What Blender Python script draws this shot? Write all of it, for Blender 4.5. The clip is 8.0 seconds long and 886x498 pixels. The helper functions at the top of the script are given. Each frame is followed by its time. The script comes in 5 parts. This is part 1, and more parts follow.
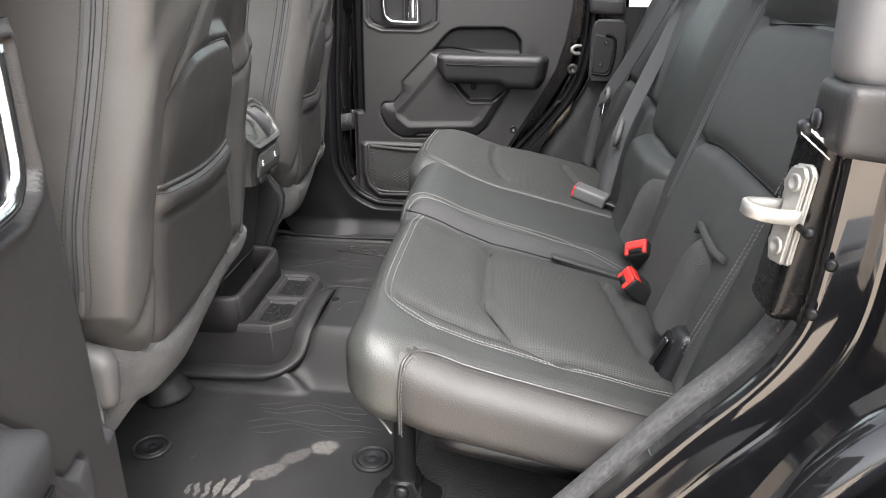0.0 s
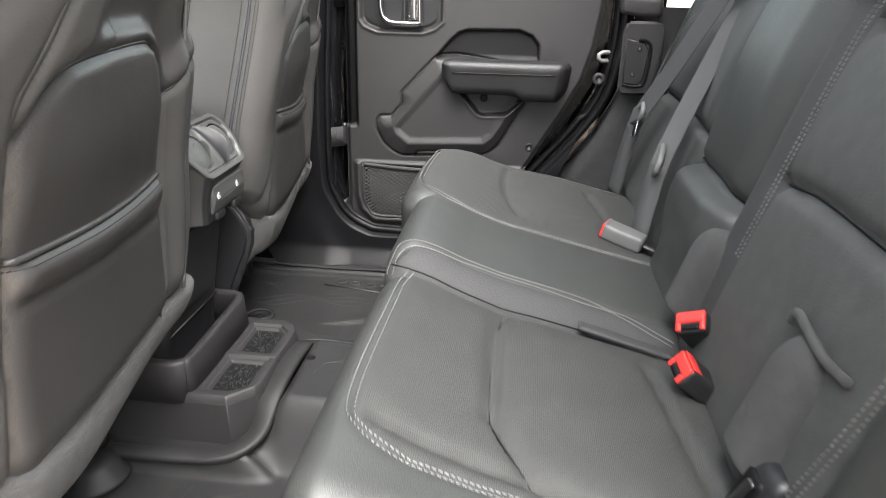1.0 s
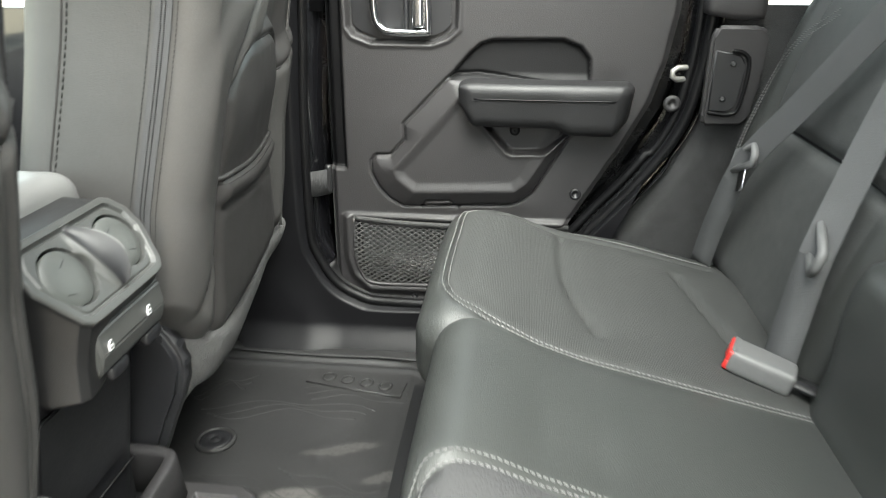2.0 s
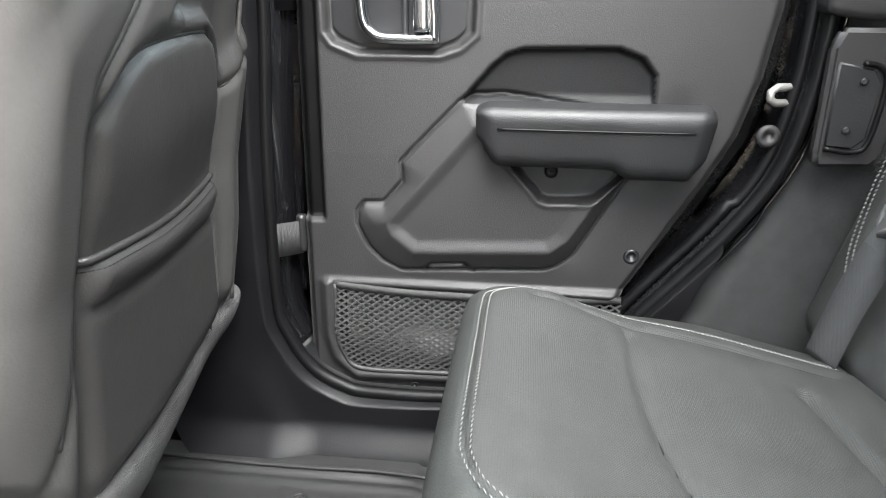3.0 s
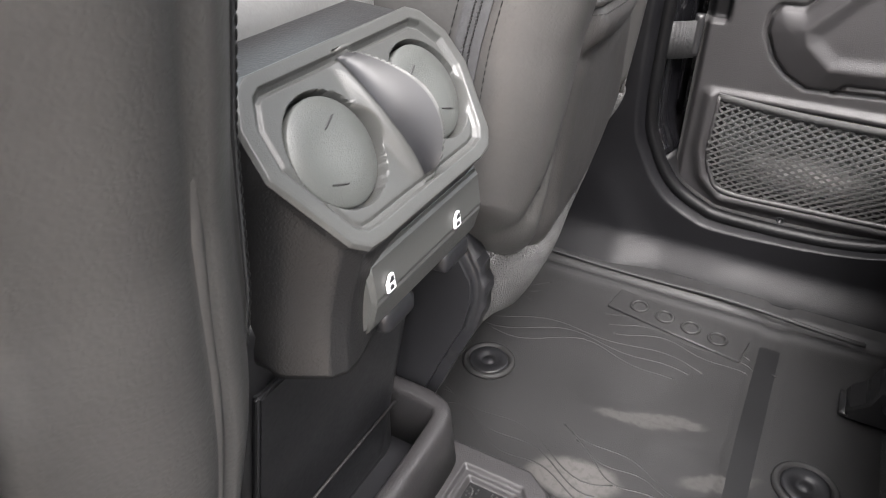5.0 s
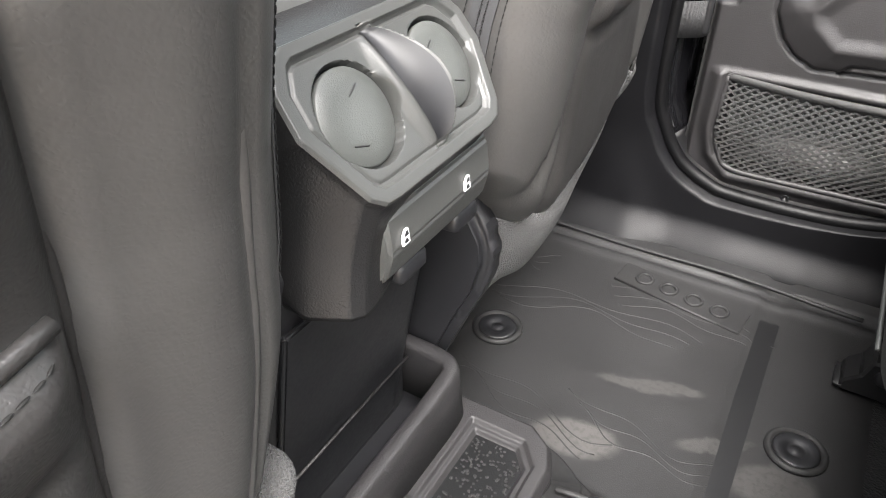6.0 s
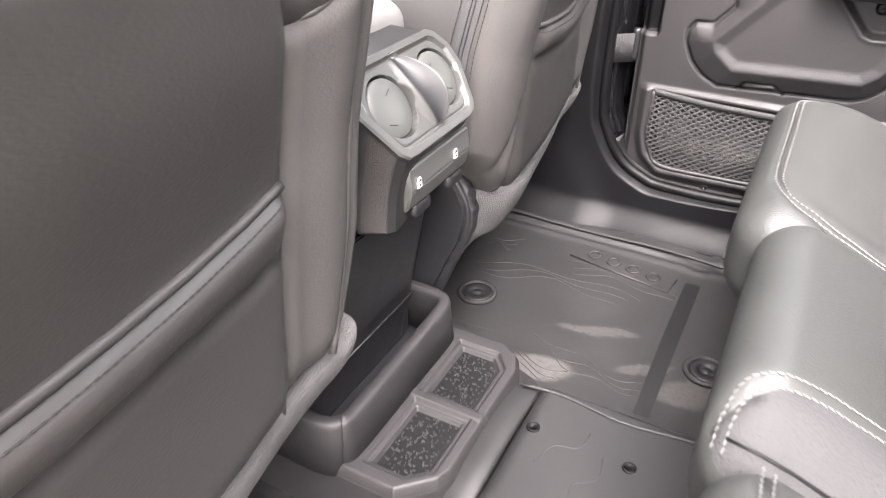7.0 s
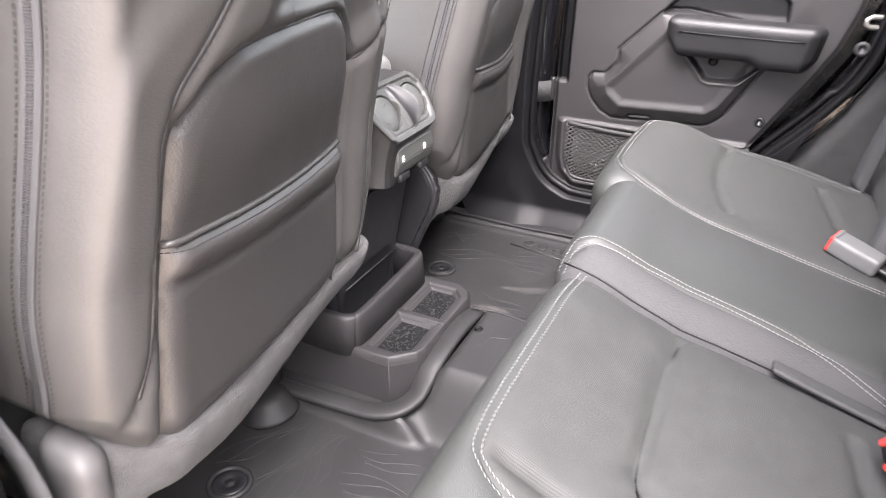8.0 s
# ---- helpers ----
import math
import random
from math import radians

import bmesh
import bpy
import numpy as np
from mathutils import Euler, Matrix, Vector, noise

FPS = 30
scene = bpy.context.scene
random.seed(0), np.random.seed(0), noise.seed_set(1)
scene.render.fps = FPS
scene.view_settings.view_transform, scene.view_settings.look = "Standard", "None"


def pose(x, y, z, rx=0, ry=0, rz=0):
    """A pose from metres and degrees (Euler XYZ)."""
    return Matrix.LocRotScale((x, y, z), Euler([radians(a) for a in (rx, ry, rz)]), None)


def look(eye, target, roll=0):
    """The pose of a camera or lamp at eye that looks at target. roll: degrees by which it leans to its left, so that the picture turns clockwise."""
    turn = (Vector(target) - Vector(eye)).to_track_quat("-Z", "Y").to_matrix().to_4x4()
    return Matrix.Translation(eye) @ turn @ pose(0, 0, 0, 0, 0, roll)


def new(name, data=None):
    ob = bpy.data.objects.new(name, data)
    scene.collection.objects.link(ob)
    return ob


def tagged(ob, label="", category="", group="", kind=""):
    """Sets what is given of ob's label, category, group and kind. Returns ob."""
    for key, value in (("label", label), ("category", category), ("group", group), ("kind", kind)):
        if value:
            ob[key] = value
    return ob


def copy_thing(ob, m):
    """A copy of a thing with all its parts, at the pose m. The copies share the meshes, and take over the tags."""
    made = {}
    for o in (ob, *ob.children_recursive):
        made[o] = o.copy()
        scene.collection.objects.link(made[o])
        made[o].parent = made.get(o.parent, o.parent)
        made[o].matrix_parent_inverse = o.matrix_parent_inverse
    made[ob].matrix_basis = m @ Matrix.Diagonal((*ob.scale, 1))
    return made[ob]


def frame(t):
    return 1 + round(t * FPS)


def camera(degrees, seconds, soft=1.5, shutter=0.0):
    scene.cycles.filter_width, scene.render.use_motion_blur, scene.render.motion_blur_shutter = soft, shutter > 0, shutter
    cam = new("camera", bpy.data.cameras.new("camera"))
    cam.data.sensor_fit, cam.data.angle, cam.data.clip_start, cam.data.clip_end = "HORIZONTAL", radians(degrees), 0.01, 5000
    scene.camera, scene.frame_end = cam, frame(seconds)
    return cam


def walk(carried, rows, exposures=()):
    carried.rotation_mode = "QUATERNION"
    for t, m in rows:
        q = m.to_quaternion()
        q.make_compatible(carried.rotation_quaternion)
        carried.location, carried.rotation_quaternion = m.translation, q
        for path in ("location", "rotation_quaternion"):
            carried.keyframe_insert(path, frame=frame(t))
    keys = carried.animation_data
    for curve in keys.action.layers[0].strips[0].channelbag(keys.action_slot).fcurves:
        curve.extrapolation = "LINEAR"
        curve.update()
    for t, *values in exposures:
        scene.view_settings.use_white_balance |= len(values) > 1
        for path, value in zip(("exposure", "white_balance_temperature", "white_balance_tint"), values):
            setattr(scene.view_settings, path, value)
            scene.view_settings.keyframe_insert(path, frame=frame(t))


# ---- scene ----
cam = camera(63.9, 8.0, soft=0.6, shutter=0.3)
PATH = [
    (0, (0.383, -1.263, 0.75), (0.197, 0.582, 0.001), 0.6),
    (0.5, (0.4, -1.176, 0.747), (0.184, 0.665, -0.002), 0.6),
    (1, (0.374, -0.991, 0.729), (0.156, 0.852, -0.017), 1.0),
    (1.5, (0.32, -0.789, 0.728), (0.114, 1.049, -0.034), 0.7),
    (2, (0.272, -0.541, 0.72), (0.074, 1.297, -0.044), 0.1),
    (2.2, (0.257, -0.454, 0.722), (0.065, 1.383, -0.047), 0.1),
    (3.5, (0.189, -0.155, 0.631), (-0.066, 1.717, -0.027), 0.7),
    (4, (0.117, -0.148, 0.639), (-0.282, 1.611, -0.227), 1.7),
    (4.5, (0.076, -0.211, 0.604), (-0.56, 1.405, -0.389), 0.5),
    (5, (0.08, -0.264, 0.605), (-0.724, 1.204, -0.49), 0.3),
    (6.5, (0.137, -0.347, 0.642), (-0.685, 1.07, -0.505), 0.6),
    (7, (0.201, -0.509, 0.688), (-0.588, 0.979, -0.39), 0.5),
    (7.5, (0.278, -0.692, 0.722), (-0.48, 0.856, -0.293), 0.9),
    (8, (0.389, -0.893, 0.77), (-0.355, 0.713, -0.16), 1.0),
]
# the clip's camera brightens and warms its picture as it goes in: seconds, stops, kelvin, tint
EXPOSURE = [(0.0, 2.45, 6500, 11), (0.5, 2.55, 6500, 10), (1.0, 2.65, 6500, 10), (1.5, 2.7, 6500, 6), (2.0, 2.8, 6500, 2), (3.5, 3.15, 6200, 9), (4.0, 3.1, 6200, 5), (4.5, 2.9, 6300, 3), (5.0, 3.0, 6500, 13), (6.5, 3.4, 6600, 10), (7.0, 3.7, 6700, 18), (7.5, 3.65, 6600, 20), (8.0, 3.4, 6500, 19)]
walk(cam, [(t, look(eye, target, roll)) for t, eye, target, roll in PATH], EXPOSURE)

# ---- light ----
world = bpy.data.worlds.new("sky")
scene.world = world
world.use_nodes = True
wn = world.node_tree.nodes
sky = wn.new("ShaderNodeTexSky")
sky.sky_type, sky.sun_disc = "NISHITA", False
sky.sun_elevation, sky.sun_rotation = radians(55), radians(160)
sky.air_density, sky.dust_density = 1.0, 3.0
wn["Background"].inputs["Strength"].default_value = 0.12
haze = wn.new("ShaderNodeHueSaturation")
haze.inputs["Saturation"].default_value = 0.25
world.node_tree.links.new(sky.outputs["Color"], haze.inputs["Color"])
world.node_tree.links.new(haze.outputs["Color"], wn["Background"].inputs["Color"])
sun = new("sun", bpy.data.lights.new("sun", "SUN"))
sun.data.energy, sun.data.angle, sun.data.color = 2.6, radians(60), (1.0, 0.97, 0.93)
sun.matrix_world = look((0, 0, 0), (-0.22, 0.43, -0.88))


# ---- materials ----
def material(name, color, rough=0.5, metal=0.0, vary=0.15, vary_scale=18.0, grain=None, weave=None, fuzz=None, coat=0.0, spec=0.5, wear=0.0):
    """A surface: colour broken up at two scales, roughness with smears, and a relief from grain, weave or fuzz."""
    m = bpy.data.materials.new(name)
    m.use_nodes = True
    n, link = m.node_tree.nodes, m.node_tree.links.new
    b = n["Principled BSDF"]
    co = n.new("ShaderNodeTexCoord").outputs["Object"]

    def noise_tex(scale, detail=4.0):
        t = n.new("ShaderNodeTexNoise")
        t.inputs["Scale"].default_value, t.inputs["Detail"].default_value = scale, detail
        link(co, t.inputs["Vector"])
        return t.outputs["Fac"]

    big, small = noise_tex(vary_scale), noise_tex(vary_scale * 16, 6.0)
    mix = n.new("ShaderNodeMath")
    mix.operation = "MULTIPLY_ADD"
    link(small, mix.inputs[0])
    mix.inputs[1].default_value = 0.6
    link(big, mix.inputs[2])
    ramp = n.new("ShaderNodeMapRange")
    link(mix.outputs[0], ramp.inputs[0])
    ramp.inputs[1].default_value, ramp.inputs[2].default_value = 0.45, 1.15
    ramp.inputs[3].default_value, ramp.inputs[4].default_value = 1 - vary, 1 + vary
    tint = n.new("ShaderNodeVectorMath")
    tint.operation = "SCALE"
    tint.inputs[0].default_value = color
    link(ramp.outputs[0], tint.inputs["Scale"])
    link(tint.outputs[0], b.inputs["Base Color"])
    gloss = n.new("ShaderNodeMapRange")
    link(mix.outputs[0], gloss.inputs[0])
    gloss.inputs[1].default_value, gloss.inputs[2].default_value = 0.45, 1.15
    gloss.inputs[3].default_value, gloss.inputs[4].default_value = max(0.02, rough - 0.06 - wear), min(1, rough + 0.06 + wear)
    link(gloss.outputs[0], b.inputs["Roughness"])
    b.inputs["Metallic"].default_value = metal
    b.inputs["Specular IOR Level"].default_value = spec
    b.inputs["Coat Weight"].default_value, b.inputs["Coat Roughness"].default_value = coat, 0.04
    height, depth = None, 0.0
    if grain:
        scale, depth = grain
        v = n.new("ShaderNodeTexVoronoi")
        v.feature = "SMOOTH_F1"
        v.inputs["Scale"].default_value = scale
        wob = n.new("ShaderNodeTexNoise")
        wob.inputs["Scale"].default_value = scale * 0.35
        link(co, wob.inputs["Vector"])
        warp = n.new("ShaderNodeVectorMath")
        warp.operation = "MULTIPLY_ADD"
        link(wob.outputs["Color"], warp.inputs[0])
        warp.inputs[1].default_value = (2.2 / scale,) * 3
        link(co, warp.inputs[2])
        link(warp.outputs[0], v.inputs["Vector"])
        add = n.new("ShaderNodeMath")
        add.operation = "MULTIPLY_ADD"
        link(noise_tex(scale * 0.12, 3.0), add.inputs[0])
        add.inputs[1].default_value = 0.25
        link(v.outputs["Distance"], add.inputs[2])
        height = add.outputs[0]
    if weave:
        scale, depth = weave
        waves = []
        for way in ("X", "Y", "Z"):
            w = n.new("ShaderNodeTexWave")
            w.bands_direction = way
            w.inputs["Scale"].default_value, w.inputs["Distortion"].default_value = scale, 0.6
            w.inputs["Detail"].default_value = 1.0
            link(co, w.inputs["Vector"])
            waves.append(w.outputs["Fac"])
        mul = n.new("ShaderNodeMath")
        mul.operation = "MULTIPLY"
        link(waves[0], mul.inputs[0])
        link(waves[1], mul.inputs[1])
        two = n.new("ShaderNodeMath")
        two.operation = "MULTIPLY_ADD"
        link(waves[2], two.inputs[0])
        two.inputs[1].default_value = 0.06
        link(mul.outputs[0], two.inputs[2])
        height = two.outputs[0]
    if fuzz:
        scale, depth = fuzz
        height = noise_tex(scale, 8.0)
        b.inputs["Sheen Weight"].default_value, b.inputs["Sheen Roughness"].default_value = 0.12, 0.5
    if height:
        bump = n.new("ShaderNodeBump")
        bump.inputs["Strength"].default_value, bump.inputs["Distance"].default_value = 1.0, depth
        link(height, bump.inputs["Height"])
        link(bump.outputs[0], b.inputs["Normal"])
    return m


# green light from the tinted glass is put into this leather's base colour
LEATHER = material("leather", (0.0350, 0.0368, 0.0350), 0.46, spec=0.6, grain=(800, 0.00030), vary=0.12)
LEATHER_BACK = material("seat_back_leather", (0.055, 0.0534, 0.0520), 0.42, grain=(620, 0.00013), vary=0.12)
LEATHER_DARK = material("pocket_leather", (0.034, 0.0324, 0.0318), 0.40, spec=0.65, grain=(620, 0.00018), vary=0.1)
ARM = material("soft_armrest", (0.015, 0.015, 0.016), 0.5, grain=(800, 0.0002), vary=0.1)
LEATHER_SIDE = material("side_leather", (0.031, 0.0292, 0.028), 0.55, grain=(700, 0.00028), vary=0.12)
# sky sheen of the lid's top is put into this pale base colour
LID = material("sheen_pale_vinyl", (0.15, 0.15, 0.148), 0.34, grain=(700, 0.0002), vary=0.1)
ZIP_TAPE = material("zip_tape", (0.05, 0.05, 0.052), 0.75, vary=0.1, grain=(1200, 0.0002))
FLAP = material("flap_carpet", (0.045, 0.045, 0.046), 0.95, fuzz=(800, 0.005), vary=0.4, vary_scale=60)
FABRIC = material("woven_fabric", (0.0315, 0.0325, 0.0312), 0.75, weave=(170, 0.00024), vary=0.30, vary_scale=45)
FABRIC_BACK = material("fine_fabric", (0.056, 0.057, 0.056), 0.68, grain=(520, 0.00022), vary=0.30, vary_scale=45)
MESH = material("mesh_fabric", (0.036, 0.036, 0.037), 0.75, grain=(420, 0.0006), vary=0.15)
CARPET = material("carpet", (0.075, 0.074, 0.074), 0.95, fuzz=(650, 0.006), vary=0.45, vary_scale=60)
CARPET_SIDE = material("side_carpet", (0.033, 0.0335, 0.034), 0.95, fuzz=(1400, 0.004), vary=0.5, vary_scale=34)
CARPET_DARK = material("dark_carpet", (0.019, 0.0195, 0.020), 0.95, fuzz=(420, 0.004), vary=0.4, vary_scale=30)
PLASTIC = material("grained_plastic", (0.0255, 0.0243, 0.0252), 0.50, grain=(800, 0.00022), vary=0.08)
CONSOLE = material("console_plastic", (0.013, 0.0128, 0.0132), 0.44, grain=(900, 0.0002), vary=0.08)
VENT_FRAME = material("satin_grey_plastic", (0.060, 0.061, 0.059), 0.36, vary=0.06, grain=(1500, 0.00008))
PLASTIC_SMOOTH = material("smooth_plastic", (0.015, 0.0152, 0.017), 0.42, vary=0.1, wear=0.04)
VENT_GREY = material("vent_plastic", (0.075, 0.079, 0.075), 0.42, grain=(1200, 0.00015), vary=0.06)
RUBBER = material("rubber_mat", (0.0225, 0.0224, 0.0228), 0.55, spec=0.40, grain=(900, 0.00012), vary=0.25, vary_scale=9, wear=0.08)
SILL = material("sill_plastic", (0.006, 0.006, 0.007), 0.46, spec=0.26, vary=0.12, wear=0.05, grain=(900, 0.00012))
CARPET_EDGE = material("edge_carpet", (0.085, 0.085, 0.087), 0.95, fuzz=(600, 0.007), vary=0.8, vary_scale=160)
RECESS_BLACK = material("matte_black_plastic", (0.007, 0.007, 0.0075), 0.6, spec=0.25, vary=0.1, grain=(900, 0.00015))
SEAL = material("rubber_seal", (0.005, 0.005, 0.0055), 0.42, spec=0.2, vary=0.2)
PAINT = material("black_paint", (0.006, 0.006, 0.007), 0.06, vary=0.2, coat=1.0)
CHROME = material("satin_chrome", (0.72, 0.73, 0.75), 0.16, 1.0, vary=0.05)
ZINC = material("zinc_plate", (0.40, 0.392, 0.370), 0.48, 0.70, vary=0.1, wear=0.08)
STEEL = material("black_steel", (0.015, 0.015, 0.016), 0.4, vary=0.2)
RED = material("red_plastic", (0.62, 0.035, 0.03), 0.4, vary=0.08)
GREY_PLASTIC = material("grey_plastic", (0.12, 0.12, 0.12), 0.5, vary=0.1)
SILVER_PLASTIC = material("silver_plastic", (0.085, 0.083, 0.083), 0.6, vary=0.06)
WEBBING = material("belt_webbing", (0.085, 0.086, 0.088), 0.7, weave=(260, 0.0006), vary=0.1)
STRAP = material("strap_webbing", (0.032, 0.032, 0.033), 0.75, weave=(260, 0.0006), vary=0.1)
PAINT_DULL = material("satin_black_paint", (0.005, 0.005, 0.0055), 0.26, spec=0.3, vary=0.2)
PRIMER = material("bare_primer", (0.50, 0.50, 0.49), 0.6, vary=0.2)
THREAD = material("pale_thread", (0.19, 0.19, 0.186), 0.8, vary=0.1)
THREAD_GREY = material("grey_thread", (0.10, 0.10, 0.098), 0.8, vary=0.1)
THREAD_DARK = material("dark_thread", (0.012, 0.012, 0.012), 0.8, vary=0.1)
WHITE = material("white_print", (0.8, 0.8, 0.8), 0.5, vary=0.02)
NET = material("elastic_net", (0.045, 0.045, 0.045), 0.8, vary=0.2)
GROUND = material("tan_concrete", (0.70, 0.58, 0.46), 0.9, vary=0.2, vary_scale=2, fuzz=(60, 0.003))
LINER = material("headliner", (0.10, 0.10, 0.10), 0.9, vary=0.1)


# ---- shapes ----
def smooth(a, b, v):
    k = min(1.0, max(0.0, (v - a) / (b - a)))
    return k * k * (3 - 2 * k)


def thing(name, place, label, category, group="", kind=""):
    ob = new(name)
    ob.location = place
    ob.empty_display_size = 0.05
    return tagged(ob, label, category, group, kind)


def part(name, bm, material, parent=None, label="", flat=False, turn=None):
    me = bpy.data.meshes.new(name)
    bm.to_mesh(me)
    bm.free()
    me.materials.append(material)
    if not flat:
        me.polygons.foreach_set("use_smooth", [True] * len(me.polygons))
        if len(me.polygons) < 400:
            areas = sorted(p.area for p in me.polygons)
            for p in me.polygons:
                if p.area > 6 * areas[len(areas) // 2]:
                    p.use_smooth = False
    ob = new(name, me)
    if parent:
        ob.parent = parent
        if turn is None:
            up, at = parent, Vector((0, 0, 0))
            while up:
                at += Vector(up.location)
                up = up.parent
            me.transform(Matrix.Translation(-at))
    if label:
        tagged(ob, label)
    return ob


def edged(ob, degrees=35):
    """Shade smooth but for edges sharper than this."""
    ob.data.set_sharp_from_angle(angle=radians(degrees))
    return ob


def rbox(lo, hi, r, step, deform=None, steps=None):
    """A box with round edges on a grid of quads, bent by deform(x, y, z)."""
    lo, hi = Vector(lo), Vector(hi)
    size = hi - lo
    n = steps or [max(2, int(round(s / step))) for s in size]
    bm, at = bmesh.new(), {}

    def vert(i, j, k):
        if (i, j, k) not in at:
            p = Vector((lo.x + size.x * i / n[0], lo.y + size.y * j / n[1], lo.z + size.z * k / n[2]))
            if r:
                q = Vector([min(max(p[a], lo[a] + min(r, size[a] / 2)), hi[a] - min(r, size[a] / 2)) for a in range(3)])
                d = p - q
                if d.length > 1e-9:
                    p = q + d.normalized() * min(r, min(size) / 2)
            at[i, j, k] = bm.verts.new(p)
        return at[i, j, k]

    for a, b, c in ((0, 1, 2), (1, 2, 0), (2, 0, 1)):
        for side in (0, n[c]):
            for i in range(n[a]):
                for j in range(n[b]):
                    quad = []
                    for di, dj in ((0, 0), (1, 0), (1, 1), (0, 1)):
                        key = [0, 0, 0]
                        key[a], key[b], key[c] = i + di, j + dj, side
                        quad.append(vert(*key))
                    bm.faces.new(quad if side else quad[::-1])
    if deform:
        for v in bm.verts:
            v.co = Vector(deform(*v.co))
    return bm


def sheet(fn, nu, nv):
    """An open surface fn(u, v), u and v from 0 to 1."""
    bm = bmesh.new()
    rows = [[bm.verts.new(fn(i / nu, j / nv)) for j in range(nv + 1)] for i in range(nu + 1)]
    for i in range(nu):
        for j in range(nv):
            bm.faces.new((rows[i][j], rows[i + 1][j], rows[i + 1][j + 1], rows[i][j + 1]))
    return bm


def resample(pts, step):
    pts = [Vector(p) for p in pts]
    out, left = [pts[0]], step
    for a, b in zip(pts, pts[1:]):
        d = (b - a).length
        while d >= left and d > 1e-9:
            a = a + (b - a) * (left / d)
            d -= left
            left = step
            out.append(a)
        left -= d
    return out


def curve(pts, n=8):
    """A smooth line through pts."""
    p = [Vector(q) for q in pts]
    p = [2 * p[0] - p[1], *p, 2 * p[-1] - p[-2]]
    out = []
    for a, b, c, d in zip(p, p[1:], p[2:], p[3:]):
        for i in range(n):
            t = i / n
            out.append(0.5 * (2 * b + (c - a) * t + (2 * a - 5 * b + 4 * c - d) * t * t + (3 * b - a - 3 * c + d) * t ** 3))
    return out + [p[-2]]


def sweep(pts, profile, up=(0, 0, 1), closed=False, bm=None, caps=True):
    """A profile of (side, up) pairs carried along pts."""
    bm = bm or bmesh.new()
    pts = [Vector(p) for p in pts]
    rings, up = [], Vector(up)
    for i, p in enumerate(pts):
        a = pts[i - 1] if i or closed else p
        b = pts[(i + 1) % len(pts)] if i + 1 < len(pts) or closed else p
        t = (b - a).normalized()
        s = t.cross(up).normalized()
        u = s.cross(t)
        rings.append([bm.verts.new(p + s * x + u * y) for x, y in profile])
    m = len(profile)
    for i in range(len(rings) if closed else len(rings) - 1):
        a, b = rings[i], rings[(i + 1) % len(rings)]
        for j in range(m):
            bm.faces.new((a[j], a[(j + 1) % m], b[(j + 1) % m], b[j]))
    if caps and not closed:
        bm.faces.new(rings[0][::-1])
        bm.faces.new(rings[-1])
    return bm


def circle(r, n=8, squash=1.0):
    return [(r * math.cos(2 * math.pi * i / n), r * squash * math.sin(2 * math.pi * i / n)) for i in range(n)]


def tube(pts, r, n=8, up=(0, 0, 1), closed=False, bm=None):
    return sweep(pts, circle(r, n), up, closed, bm)


def prism(outline, place, depth, bevel=0.0, segments=2):
    """An outline of (a, b) pairs pushed through depth; place(a, b, d) gives the point."""
    bm = bmesh.new()
    front = [bm.verts.new(place(a, b, 0)) for a, b in outline]
    back = [bm.verts.new(place(a, b, depth)) for a, b in outline]
    m = len(outline)
    bm.faces.new(front)
    bm.faces.new(back[::-1])
    for i in range(m):
        bm.faces.new((front[i], back[i], back[(i + 1) % m], front[(i + 1) % m]))
    bmesh.ops.recalc_face_normals(bm, faces=bm.faces[:])
    if bevel:
        bmesh.ops.bevel(bm, geom=bm.edges[:], offset=bevel, segments=segments, affect="EDGES", clamp_overlap=True)
    return bm


def lathe(profile, m, n=24, bm=None):
    """A turned shape of (radius, height) pairs, set by the matrix m."""
    bm = bm or bmesh.new()
    rings = [[bm.verts.new(m @ Vector((r * math.cos(2 * math.pi * i / n), r * math.sin(2 * math.pi * i / n), h))) for i in range(n)] for r, h in profile]
    for a, b in zip(rings, rings[1:]):
        for i in range(n):
            bm.faces.new((a[i], a[(i + 1) % n], b[(i + 1) % n], b[i]))
    bm.faces.new(rings[0][::-1])
    bm.faces.new(rings[-1])
    return bm


def stitches(bm, pts, up=(0, 0, 1), length=0.0044, gap=0.0011, w=0.0012, lift=0.0006, skew=0.0):
    """A row of sewn stitches along pts."""
    bm = bm or bmesh.new()
    up = Vector(up).normalized()
    run = resample(pts, length + gap)
    for a, b in zip(run, run[1:]):
        t = (b - a).normalized()
        s = t.cross(up).normalized()
        t = (t + s * skew).normalized()
        c = (a + b) / 2 + up * lift
        vs = []
        for k, (e, wid, hei) in enumerate(((-0.5, 0.35, 0.1), (-0.2, 1, 1), (0.2, 1, 1), (0.5, 0.35, 0.1))):
            q = c + t * (e * length)
            vs.append([bm.verts.new(q - s * (w * wid / 2) - up * w * 0.5), bm.verts.new(q + up * (w * 0.45 * hei)), bm.verts.new(q + s * (w * wid / 2) - up * w * 0.5)])
        for p, q in zip(vs, vs[1:]):
            for i in range(3):
                bm.faces.new((p[i], p[(i + 1) % 3], q[(i + 1) % 3], q[i]))
    return bm


def piece(bm, test):
    """The faces of bm whose centre passes the test, as a bmesh of their own."""
    out, at = bmesh.new(), {}
    for f in bm.faces:
        if test(f):
            for v in f.verts:
                if v not in at:
                    at[v] = out.verts.new(v.co)
            out.faces.new([at[v] for v in f.verts])
    return out


